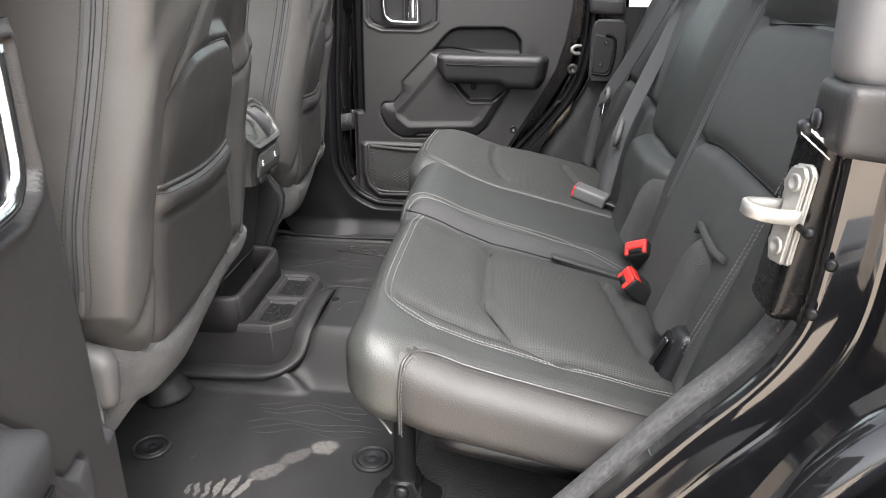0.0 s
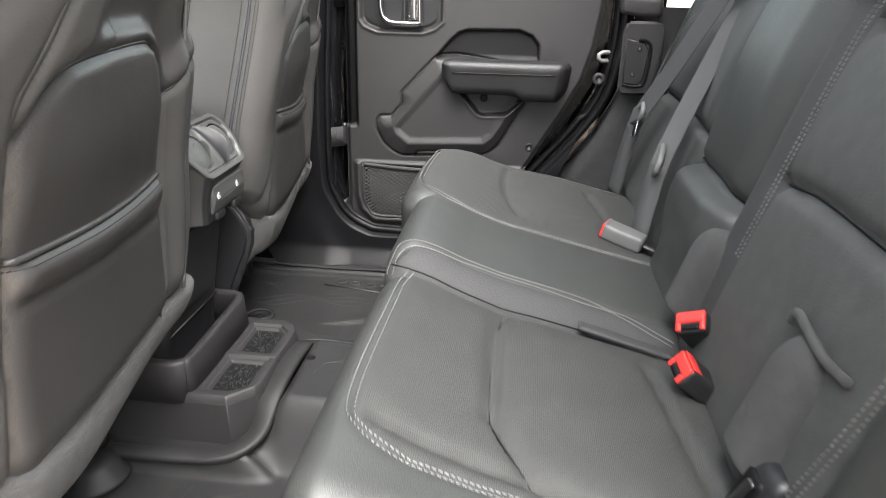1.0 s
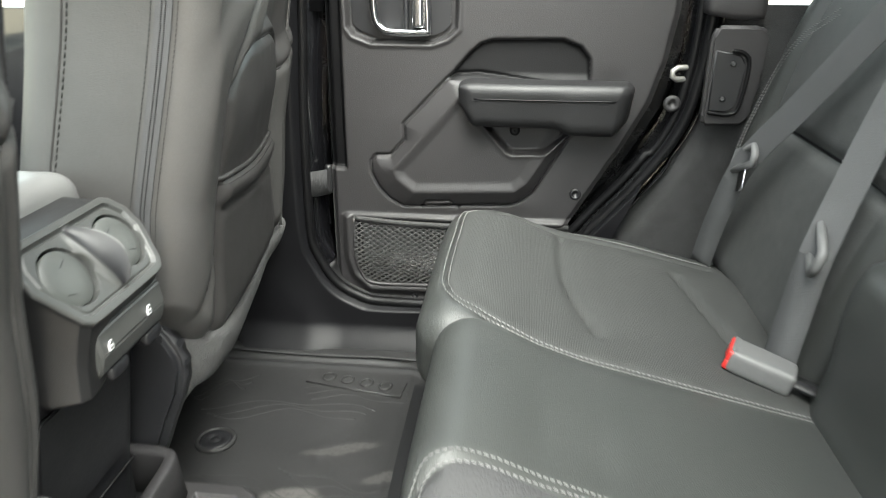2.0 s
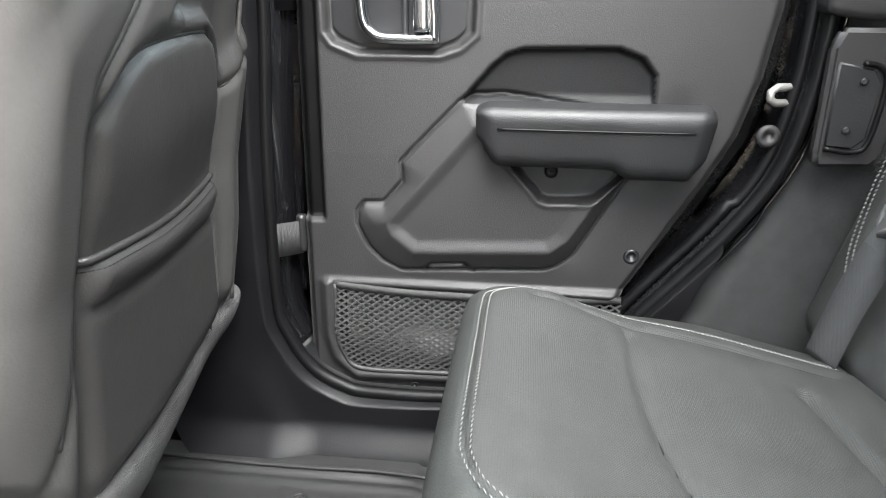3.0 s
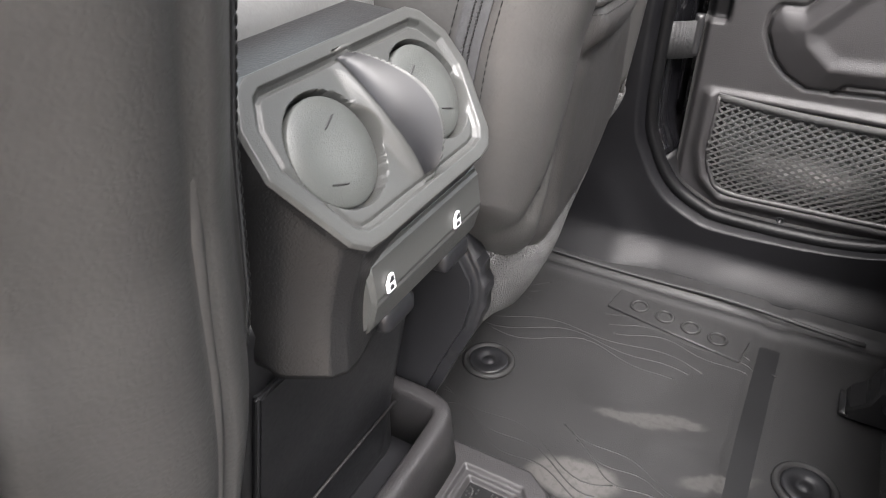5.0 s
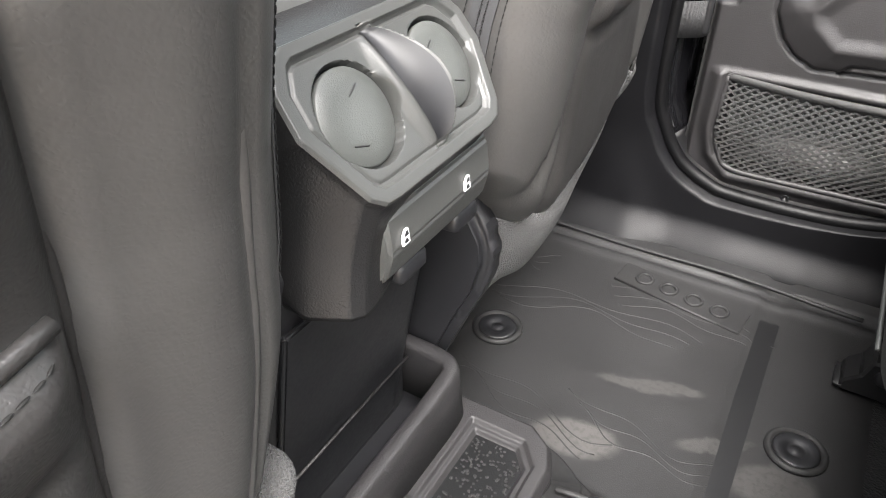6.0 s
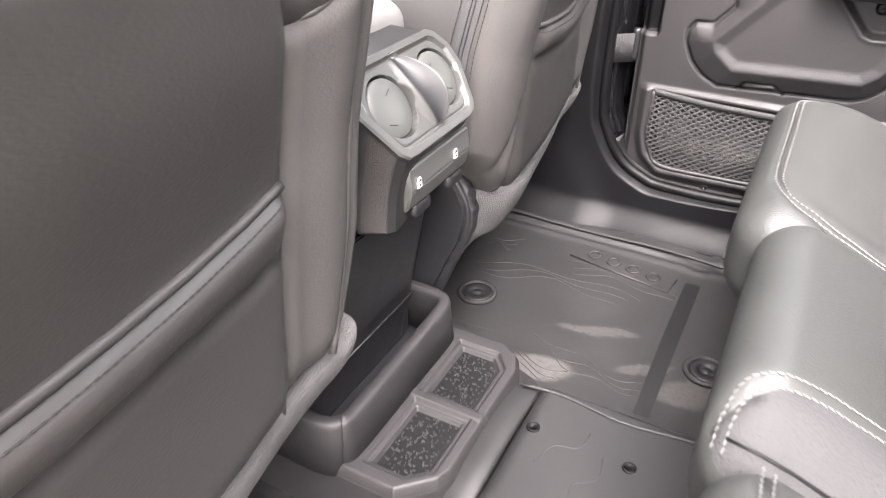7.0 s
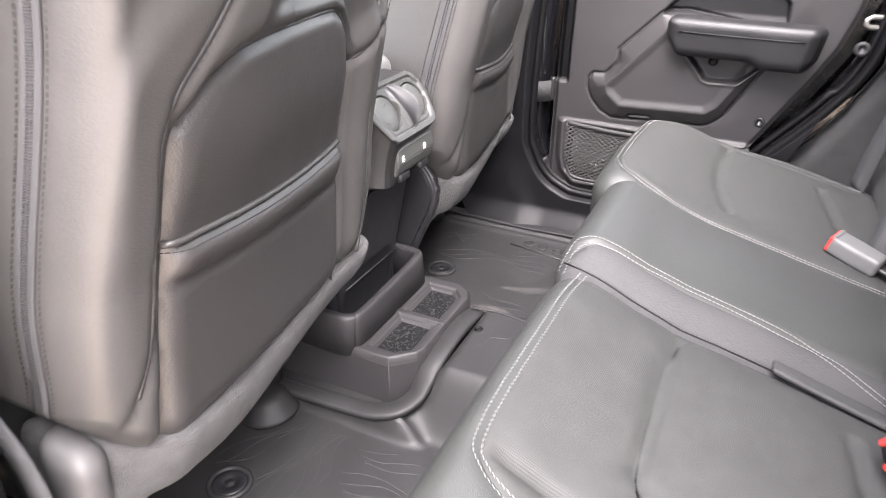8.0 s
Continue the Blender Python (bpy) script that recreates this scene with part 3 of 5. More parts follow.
def cushion(owner, x0, x1, y0, y1, inner, crease, lift=0.0, side_panel=0, shoulder=None, stitched=(), name="cushion", trim=LEATHER, middle=FABRIC):
    """A seat cushion: leather round a woven middle, sewn along the seam inner = (front, y low, y high)."""
    fx, ya, yb = inner
    rad = 0.05 if side_panel else 0.075
    bm = rbox((x0, y0, 0), (x1, y1, CUSHION), 0.046, 0.0065)
    seam = lambda x, y: round_rect(x, y, fx, x1 + 0.3, ya, yb, rad)
    for v in bm.verts:
        x, y, z = v.co
        if z > CUSHION * 0.8:
            d = seam(x, y)
            if abs(d) < 0.0042:
                e = 1e-4
                g = Vector(((seam(x + e, y) - d) / e, (seam(x, y + e) - d) / e, 0))
                if g.length > 0.1:
                    v.co -= g.normalized() * d
    # the side panel wraps from the lower edge over the rounded upper edge
    wrap = lambda x, y, z: round_rect(x, (y - y0) - (CUSHION - z), x0 + 0.066, x1 + 0.3, -0.5, 0.034, 0.032)
    marks = {}
    bm.faces.index_update()
    for f in bm.faces:
        c = f.calc_center_median()
        if c.z > CUSHION * 0.8 and seam(c.x, c.y) < 0:
            marks[f.index] = "middle"
        elif side_panel and c.y < y0 + 0.05 and wrap(c.x, c.y, c.z) < 0:
            marks[f.index] = "side"
        else:
            marks[f.index] = "trim"

    def bend(x, y, z):
        u = z / CUSHION
        k = smooth(0.6, 0.95, u)
        top = seat_top(x, lift)
        mid = (y - (y0 + y1) / 2) / ((y1 - y0) / 2)
        puff = 0.005 * (1 - mid * mid)
        if shoulder:
            top += shoulder(x, y)
        groove = 0.0
        for line in crease:
            groove += 0.0095 * bell(line_distance(x, y, line), 0.0060)
            groove += 0.003 * bell(line_distance(x, y, line), 0.025)
        if ya - 0.03 < y < yb + 0.03:
            groove += 0.0035 * bell(seam(x, y), 0.0045)
        z2 = seat_low(x) + (top - seat_low(x)) * u + k * (puff - groove)
        if side_panel:
            d = wrap(x, y, z)
            near = 1 - smooth(0.04, 0.06, y - y0)
            y -= near * (0.006 * smooth(0.0, 0.04, -d) * (1 - u) - 0.005 * bell(d, 0.006) * (1 - u))
            z2 -= near * 0.004 * bell(d, 0.006) * u
        return x, y, z2

    for v in bm.verts:
        v.co = Vector(bend(*v.co))
    part(name + "_trim", piece(bm, lambda f: marks[f.index] == "trim"), trim, owner, "black grained leather")
    if any(m == "middle" for m in marks.values()):
        part(name + "_insert", piece(bm, lambda f: marks[f.index] == "middle"), middle, owner, "charcoal woven fabric insert" if middle is FABRIC else "")
    if side_panel:
        part(name + "_side_panel", piece(bm, lambda f: marks[f.index] == "side"), LEATHER_SIDE, owner, "grained leather side panel")
        edge = [(x0 + 0.066, y0, h) for h in (0.006, 0.03, 0.055, 0.075)] + [(x0 + 0.068, y0 + 0.006, CUSHION - 0.024), (x0 + 0.073, y0 + 0.0165, CUSHION - 0.0115), (x0 + 0.084, y0 + 0.030, CUSHION - 0.003)] + [(x, y0 + 0.036, CUSHION) for x in (x0 + 0.105, 0.34, 0.38, 0.42, 0.46, 0.50, 0.54, 0.58)]
        run = curve([bend(*p) for p in edge], 8)
        part("welt", tube([p + Vector((0, -0.001, 0.0)) for p in run], 0.002, 8, up=(0.2, 0.7, 0.7)), LEATHER_DARK, owner)
        part("stitching", stitches(None, [p + Vector((0.003, -0.0055, -0.002)) for p in run], up=(0, -0.7, 0.7), w=0.0013), THREAD_GREY, owner, "grey stitching")
    bm.free()
    on = lambda x, y: Vector(bend(x, y, CUSHION))
    for line in crease[:1]:
        part("seam", tube([on(q.x, q.y) + Vector((0, 0, -0.0002)) for q in curve([(a, b, 0) for a, b in line], 10)], 0.0015, 6), SEAL, owner)
    for pts in stitched:
        bs = None
        for off in (-0.0034, 0.0034):
            run = []
            q = curve([(a, b, 0) for a, b in pts], 10)
            for i, p in enumerate(q):
                t = (q[min(i + 1, len(q) - 1)] - q[max(i - 1, 0)]).normalized()
                s = Vector((-t.y, t.x, 0)) * off
                run.append(on(p.x + s.x, p.y + s.y))
            bs = stitches(bs, run, up=(0.25, 0, 1), skew=0.3)
        part("stitching", bs, THREAD, owner, "pale double stitching")
    return on


seat_a = thing("rear_seat_unit", (0.42, -0.40, 0.20), "single black leather rear seat with charcoal fabric insert, pale stitching", "car seat", "rear seats")
on_a = cushion(seat_a, 0.206, 0.62, -0.622, -0.162, (0.238, -0.533, -0.08), [[(0.357, -0.196), (0.352, -0.26), (0.354, -0.43), (0.395, -0.50), (0.45, -0.525)], [(0.262, -0.50), (0.40, -0.505), (0.56, -0.52)], [(0.53, -0.25), (0.56, -0.45)]],
               side_panel=-1, shoulder=lambda x, y: -0.015 * smooth(-0.27, -0.165, y), stitched=[[(0.238, -0.182), (0.238, -0.30), (0.238, -0.48), (0.2526, -0.5184), (0.288, -0.533), (0.32, -0.533), (0.45, -0.533), (0.60, -0.533)]])
part("piping", tube(curve([(0.262, -0.615, 0.262), (0.232, -0.58, 0.275), (0.216, -0.54, 0.285), (0.2045, -0.50, 0.30), (0.204, -0.45, 0.31), (0.204, -0.22, 0.31)], 8), 0.0014, 8), THREAD_GREY, seat_a)


def middle_shoulder(x, y):
    front = 1 - smooth(0.24, 0.34, x)
    return 0.004 * smooth(-0.16, -0.110, y) - (0.017 + 0.013 * front) * (1 - smooth(-0.187, -0.112, y))


seat_b = thing("rear_bench_unit", (0.42, 0.22, 0.20), "wide black leather rear bench with smooth middle place, pale stitching", "car seat", "rear seats")
cushion(seat_b, 0.196, 0.62, -0.187, 0.125, (0.19, -0.30, -0.118), [], -0.005, shoulder=middle_shoulder, name="middle_cushion", middle=MESH,
        stitched=[[(0.2085, -0.172), (0.210, -0.150), (0.218, -0.130), (0.238, -0.119), (0.27, -0.114), (0.36, -0.110), (0.48, -0.118), (0.58, -0.150)]])
cushion(seat_b, 0.172, 0.62, 0.075, 0.615, (0.198, 0.100, 0.512), shoulder=lambda x, y: -1.5 * max(0.0, y - 0.38) ** 2 * (1 - 0.45 * smooth(0.26, 0.46, x)) - 0.018 * (1 - smooth(0.17, 0.30, x)) * smooth(0.20, 0.46, y), crease=[[(0.340, 0.445), (0.336, 0.37), (0.337, 0.29), (0.343, 0.24), (0.368, 0.165)], [(0.25, 0.466), (0.40, 0.474), (0.56, 0.48)], [(0.50, 0.40), (0.545, 0.18)]],
               stitched=[[(0.60, 0.100), (0.40, 0.100), (0.285, 0.100), (0.247, 0.106), (0.216, 0.126), (0.202, 0.150), (0.198, 0.18), (0.198, 0.30), (0.198, 0.43), (0.204, 0.464), (0.220, 0.490), (0.244, 0.507), (0.275, 0.512), (0.40, 0.512), (0.58, 0.512)]])
part("piping", tube(curve([(0.171, 0.13, 0.31), (0.1705, 0.33, 0.315), (0.172, 0.53, 0.31), (0.19, 0.59, 0.30)], 8), 0.0016, 8), LEATHER, seat_b)

part("cushion_seam", tube([on_a(0.212 + 0.02 * i, -0.176) + Vector((0, 0, 0.0006)) for i in range(21)], 0.0012, 8), SEAL, seat_b)
def strap_top(x, y, z):
    p = on_a(x, max(y, -0.60))
    return x, y - 0.10 * (x - 0.46), p.z + z + 0.003


part("pull_strap", rbox((0.452, -0.190, 0.0), (0.570, -0.164, 0.007), 0.003, 0.005, strap_top), MESH, seat_a, "dark mesh pull strap")
UP, OUT, FOOT = Vector((0.296, 0, 0.955)), Vector((-0.955, 0, 0.296)), Vector((0.577, 0, 0.255))


def on_back(y, z, out=0.0):
    """A point of the seat backs' front face at height z, and out metres in front of it."""
    p = FOOT + UP * ((z - FOOT.z) / UP.z) + OUT * out
    return Vector((p.x, y, p.z))


def backrest(owner, y0, y1, z1, panels, creases, puff, name, mats):
    """A seat back, split into panels by tests of (y, z); the first that holds takes the face."""
    h1 = (z1 - FOOT.z) / UP.z
    bm = rbox((0, y0, 0), (0.11, y1, h1), 0.035, 0.0075)
    bm.faces.index_update()
    marks = {}
    for f in bm.faces:
        c = f.calc_center_median()
        z = FOOT.z + UP.z * c.z
        marks[f.index] = "body"
        if c.x < 0.04:
            for key, test in panels:
                if test(c.y, z):
                    marks[f.index] = key
                    break
    for v in bm.verts:
        w, y, h = v.co
        z = FOOT.z + UP.z * h
        out = 0.0
        if w < 0.05:
            out = puff(y, z)
            for line in creases:
                d = line_distance(y, z, line)
                out -= 0.013 * bell(d, 0.0075) + 0.003 * bell(d, 0.028)
        p = FOOT + UP * h + OUT * (out - w)
        v.co = Vector((p.x, y, p.z))
    for line in creases:
        q = curve([(0, y, z) for y, z in line], 8)
        part("seam", tube([on_back(p.y, p.z, puff(p.y, p.z) - 0.0148) for p in q], 0.0022, 6, up=(1, 0, 0)), SEAL, owner)
    for key, m, label in mats:
        part(f"{name}_{key}", piece(bm, lambda f: marks[f.index] == key), m, owner, label)
    bm.free()


def back_stitch(owner, pts, pair=True, out=0.0012, w=0.0012):
    bs = None
    q = curve([(0, y, z) for y, z in pts], 10)
    for off in ((-0.005, 0.005) if pair else (0,)):
        run = []
        for i, p in enumerate(q):
            t = (q[min(i + 1, len(q) - 1)] - q[max(i - 1, 0)]).normalized()
            run.append(on_back(p.y - t.z * off, p.z + t.y * off, out))
        bs = stitches(bs, run, up=OUT, skew=0.3, w=w)
    part("stitching", bs, THREAD, owner, "pale stitching")


near_ins = lambda y, z: -0.535 < y < -0.205 and z < 0.685
backrest(seat_a, -0.605, -0.118, 0.96, [("insert", near_ins), ("strip", lambda y, z: y > -0.205 and z < 0.72)], [[(-0.20, 0.512), (-0.30, 0.522), (-0.53, 0.522)], [(-0.54, 0.688), (-0.40, 0.692), (-0.22, 0.68)], [(-0.535, 0.30), (-0.535, 0.66)]],
         lambda y, z: 0.007 * bell(z - 0.60, 0.10) + 0.007 * bell(z - 0.42, 0.12) + 0.010 * bell(y + 0.57, 0.04) + 0.02 * smooth(0.69, 0.74, z), "backrest",
         [("body", LEATHER, "black grained leather"), ("insert", FABRIC_BACK, "charcoal woven fabric insert"), ("strip", MESH, "mesh fabric edge strip")])
back_stitch(seat_a, [(-0.205, 0.42), (-0.205, 0.52), (-0.206, 0.62), (-0.21, 0.675), (-0.225, 0.71)], out=0.010)
back_stitch(seat_a, [(-0.52, 0.33), (-0.54, 0.45), (-0.545, 0.55), (-0.54, 0.66)], out=0.013)
backrest(seat_b, -0.114, 0.165, 0.98, [("insert", lambda y, z: False)], [[(-0.114, 0.452), (0.02, 0.460), (0.17, 0.452)]],
         lambda y, z: 0.023 * smooth(0.30, 0.41, z) * (1 - smooth(0.428, 0.456, z)) + 0.014 * bell(z - 0.62, 0.12) + 0.006 * bell(y - 0.02, 0.10) - 0.01 * smooth(0.08, 0.12, abs(y - 0.025)), "middle_backrest",
         [("body", LEATHER, "smooth black leather"), ("insert", FABRIC_BACK, "")])
far_ins = lambda y, z: 0.20 < y < 0.585 and z < 0.69
backrest(seat_b, 0.168, 0.655, 0.96, [("insert", far_ins)], [[(0.17, 0.485), (0.30, 0.492), (0.58, 0.490)], [(0.59, 0.28), (0.59, 0.68)], [(0.18, 0.695), (0.60, 0.70)]],
         lambda y, z: 0.008 * bell(z - 0.59, 0.09) + 0.004 * bell(z - 0.40, 0.09) + 0.008 * bell(y - 0.62, 0.04) - 0.006, "backrest",
         [("body", LEATHER, "black grained leather"), ("insert", FABRIC_BACK, "charcoal woven fabric insert")])
back_stitch(seat_b, [(0.552, 0.334), (0.595, 0.388), (0.617, 0.484), (0.595, 0.590), (0.490, 0.652)], out=0.0125, w=0.0017)


def carpet_flap(y0, y1, z0, z1, out, owner, lean=0.0):
    """A fuzzy carpet patch at the foot of a seat back, higher on one side."""
    def bend(w, y, h):
        k = (y - y0) / (y1 - y0)
        z = z0 + (z1 - z0) * h * (0.55 + 0.45 * (k if lean > 0 else 1 - k)) if lean else z0 + (z1 - z0) * h
        side, top = 2 * k - 1, max(0.0, (h - 0.62) / 0.38)
        y = (y0 + y1) / 2 + (y - (y0 + y1) / 2) * math.sqrt(1 - 0.85 * top * top)
        return on_back(y, z, out - w - 0.022 * abs(side) ** 3 - 0.014 * top ** 3)
    part("carpet_flap", rbox((0, y0, 0), (0.05, y1, 1.0), 0.02, 0.006, bend, steps=[8, 24, 32]), FLAP, owner, "fuzzy dark grey carpet flap")


carpet_flap(-0.480, -0.386, 0.312, 0.440, 0.027, seat_a)
carpet_flap(-0.170, -0.090, 0.312, 0.425, 0.032, seat_a)
part("flap_seam", tube(curve([on_back(-0.388, 0.432, 0.014), on_back(-0.395, 0.443, 0.016), on_back(-0.42, 0.441, 0.016), on_back(-0.46, 0.436, 0.014), on_back(-0.50, 0.438, 0.010)], 6), 0.0045, 8, up=(1, 0, 0)), FLAP, seat_a)


def seat_leg(y, owner):
    leg = part("leg", rbox((0.232, y - 0.016, 0.03), (0.262, y + 0.016, 0.265), 0.004, 0.02), STEEL, owner, "black steel leg")
    part("foot", prism([(0.205, 0.0), (0.30, 0.0), (0.30, 0.012), (0.27, 0.03), (0.262, 0.052), (0.228, 0.052), (0.222, 0.03), (0.205, 0.014)], lambda a, b, d: (a, y - 0.024 + d, b + 0.004), 0.048, 0.003), STEEL, owner)
    part("bolt", lathe([(0.011, 0), (0.011, 0.004), (0.007, 0.007), (0.0, 0.007)], pose(0.245, y - 0.024, 0.040, 90), 12), STEEL, owner)
    part("foot_plate", rbox((0.198, y - 0.022, 0.004), (0.214, y + 0.022, 0.010), 0.003, 0.01), STEEL, owner)
    return leg


seat_leg(-0.43, seat_a)
seat_leg(0.48, seat_b)
part("frame_bar", rbox((0.30, -0.56, 0.20), (0.58, -0.24, 0.225), 0.008, 0.04, lambda x, y, z: (x, y, z - 0.2 * (x - 0.3))), STEEL, seat_a)


# ---- belts and buckles ----
def buckle(at, turn, label, shell, red, stalk):
    """A belt buckle whose button end points along -x before it is turned."""
    t = thing("belt_buckle", at, label, "seat belt buckle", "seat belt buckles")
    put = lambda x, y, z: (at[0] + x, at[1] + y, at[2] + z)
    part("shell", rbox((-0.030, -0.0195, -0.0135), (0.040, 0.0195, 0.0135), 0.006, 0.004, lambda x, y, z: put(x, y * (1 - 3 * max(0, x - 0.005)), z)), shell, t)
    button = part("button", rbox((-0.0325, -0.0178, -0.002), (-0.026, 0.0178, 0.0118), 0.0018, 0.003, put), RED, t, "red release button")
    for s in (-1, 1):
        part("button_leg", rbox((-0.0323, s * 0.0145 - 0.0032, -0.0118), (-0.026, s * 0.0145 + 0.0032, 0.0), 0.0012, 0.003, put), RED, button)
    part("button_lip", rbox((-0.030, -0.0165, 0.0122), (-0.016 if red else -0.024, 0.0165, 0.0142), 0.001, 0.004, put), RED if red else shell, button)
    part("slot", rbox((-0.0312, -0.0105, -0.0105), (-0.026, 0.0105, -0.004), 0.001, 0.003, put), SEAL, t)
    part("strap", rbox((0.034, -0.012, -0.003), (0.034 + stalk, 0.012, 0.003), 0.002, 0.01, put), STEEL, t)
    t.rotation_euler = [radians(a) for a in turn]
    return t


buckle((0.577, -0.286, 0.305), (10, 40, 12), "black belt buckle with red release button lying on the seat", STEEL, True, 0.05)
buckle((0.594, -0.203, 0.322), (-34, 44, 38), "black belt buckle with red release button tipped against the carpet flap", STEEL, True, 0.04)
buckle((0.540, 0.158, 0.309), (0, 14, -22), "grey belt buckle with red end lying on the bench", GREY_PLASTIC, False, 0.035)


def belt(pts, label, tip, tip_turn):
    t = thing("seat_belt", pts[0], label, "seat belt", "seat belts")
    part("webbing", sweep(curve(pts, 10), [(-0.019, -0.0008), (0.019, -0.0008), (0.019, 0.0008), (-0.019, 0.0008)], up=(-0.75, -0.6, 0.25)), WEBBING, t)
    ring = [Vector(p) for p in ((-0.028, 0, -0.012), (0.028, 0, -0.012), (0.030, 0, 0.0), (0.024, 0, 0.014), (-0.024, 0, 0.014), (-0.030, 0, 0.0))]
    turn = pose(*tip, *tip_turn)
    tongue = part("tongue", tube([turn @ p for p in ring], 0.0055, 8, closed=True, up=turn.to_3x3() @ Vector((0, 1, 0))), GREY_PLASTIC, t, "grey plastic belt tongue")
    tongue_bm = rbox((-0.011, -0.0012, -0.048), (0.011, 0.0012, -0.012), 0.001, 0.006)
    bmesh.ops.transform(tongue_bm, matrix=turn, verts=tongue_bm.verts[:])
    part("blade", tongue_bm, CHROME, tongue, "bright metal blade")
    return t


belt([(0.568, 0.178, 0.28), (0.582, 0.190, 0.36), (0.598, 0.203, 0.43), (0.652, 0.25, 0.55), (0.724, 0.302, 0.70), (0.81, 0.36, 0.88)], "grey webbing seat belt with metal tongue over the bench back", (0.594, 0.203, 0.430), (14, -20, 76))
belt([(0.566, 0.53, 0.27), (0.577, 0.51, 0.36), (0.594, 0.478, 0.45), (0.632, 0.407, 0.55), (0.684, 0.298, 0.70), (0.742, 0.19, 0.86)], "dark webbing seat belt with tongue beside the far side trim", (0.592, 0.480, 0.454), (14, 25, 100))
anchor = thing("belt_anchor", (0.60, -0.475, 0.29), "black plastic anchor hook between cushion and backrest", "anchor hook")
part("housing", rbox((0.565, -0.505, 0.268), (0.62, -0.445, 0.345), 0.010, 0.01, lambda x, y, z: (x + 0.3 * (z - 0.27), y, z)), PLASTIC_SMOOTH, anchor)
part("slot", rbox((0.561, -0.493, 0.284), (0.572, -0.457, 0.334), 0.003, 0.006, lambda x, y, z: (x + 0.3 * (z - 0.27), y, z)), SEAL, anchor)
part("latch", rbox((0.556, -0.489, 0.280), (0.5635, -0.476, 0.332), 0.003, 0.004, lambda x, y, z: (x + 0.3 * (z - 0.27), y + 0.25 * (0.33 - z), z)), PAINT, anchor, "gloss black latch bar")


# ---- rear doors ----
POD = [(0.40, 0.50), (0.36, 0.427), (0.301, 0.323), (0.280, 0.305), (0.262, 0.298), (0.066, 0.289), (0.040, 0.302), (0.021, 0.321), (0.006, 0.352), (0.006, 0.372), (0.015, 0.384), (0.043, 0.385), (0.069, 0.415), (0.067, 0.442), (0.146, 0.524), (0.165, 0.531), (0.20, 0.533), (0.30, 0.52)]
PAD = [(0.39, 0.50), (0.335, 0.42), (0.290, 0.345), (0.268, 0.328), (0.085, 0.320), (0.055, 0.345), (0.048, 0.362), (0.165, 0.495), (0.30, 0.51)]
CUP = [(0.14, 0.522), (0.182, 0.570), (0.200, 0.585), (0.222, 0.592), (0.340, 0.594), (0.372, 0.582), (0.390, 0.560), (0.394, 0.50), (0.2, 0.50)]
NICHE = [(0.205, 0.45), (0.250, 0.398), (0.262, 0.393), (0.315, 0.396), (0.326, 0.401), (0.368, 0.44), (0.36, 0.47), (0.22, 0.47)]
BEZEL = [(-0.033, 0.70), (-0.031, 0.606), (-0.020, 0.591), (0.012, 0.579), (0.119, 0.579), (0.145, 0.588), (0.163, 0.604), (0.165, 0.70)]
POCKET = [(-0.031, 0.262), (-0.031, 0.185), (-0.022, 0.152), (0.002, 0.129), (0.30, 0.133), (0.37, 0.19), (0.37, 0.255)]


def panel_right(z):
    return float(np.interp(z, [0.09, 0.14, 0.20, 0.283, 0.337, 0.42, 0.486, 0.56, 0.64, 0.72], [0.21, 0.27, 0.325, 0.381, 0.412, 0.460, 0.494, 0.515, 0.527, 0.53]))


def relief(x, z):
    """How far the door's inner face stands out at (x, z)."""
    h = 0.0
    h -= 0.014 * (1 - smooth(-0.046, -0.038, x)) * smooth(0.352, 0.362, z)
    d = poly_distance(x, z, POD)
    p = poly_distance(x, z, PAD)
    # a skirt rises from the pod's outline to the flat pad within it
    rise = 0.0 if d > 0 else 1.0 if p < 0 else -d / (p - d)
    h += 0.004 * smooth(0.0, 0.003, -d) + 0.017 * rise - 0.005 * smooth(0.0, 0.02, -p) - 0.006 * bell(d, 0.0024)
    h -= 0.012 * smooth(0.0, 0.008, -poly_distance(x, z, CUP)) * smooth(0.512, 0.535, z)
    n = poly_distance(x, z, NICHE)
    h -= 0.020 * smooth(0.0, 0.008, -n) - 0.002 * bell(n, 0.004)
    b = poly_distance(x, z, BEZEL)
    h -= 0.014 * smooth(0.0, 0.006, -b) - 0.003 * bell(b - 0.002, 0.004)
    k = poly_distance(x, z, POCKET)
    h -= 0.026 * smooth(0.0, 0.010, -k)
    # bulge added low in the pocket so its upper slope catches light
    h += 0.028 * smooth(0.004, 0.010, -k) * bell(x - 0.10, 0.070) * (1 - smooth(0.143, 0.182, z))
    h += 0.010 * bell(k - 0.010, 0.010) * (1 - smooth(0.262, 0.275, z))
    h -= 0.006 * bell(line_distance(x, z, [(0.098, 0.289), (0.108, 0.302), (0.152, 0.304), (0.166, 0.291)]), 0.0022)
    h -= 0.003 * bell(line_distance(x, z, [(0.30, 0.33), (0.37, 0.44), (0.42, 0.52)]), 0.02) * (d > 0)
    h -= 0.008 * smooth(0.0, 0.012, 0.012 - (panel_right(z) - x))
    h -= 0.010 * (1 - smooth(-0.070, -0.060, x))
    h -= 0.03 * max(0, z - 0.45)
    return h


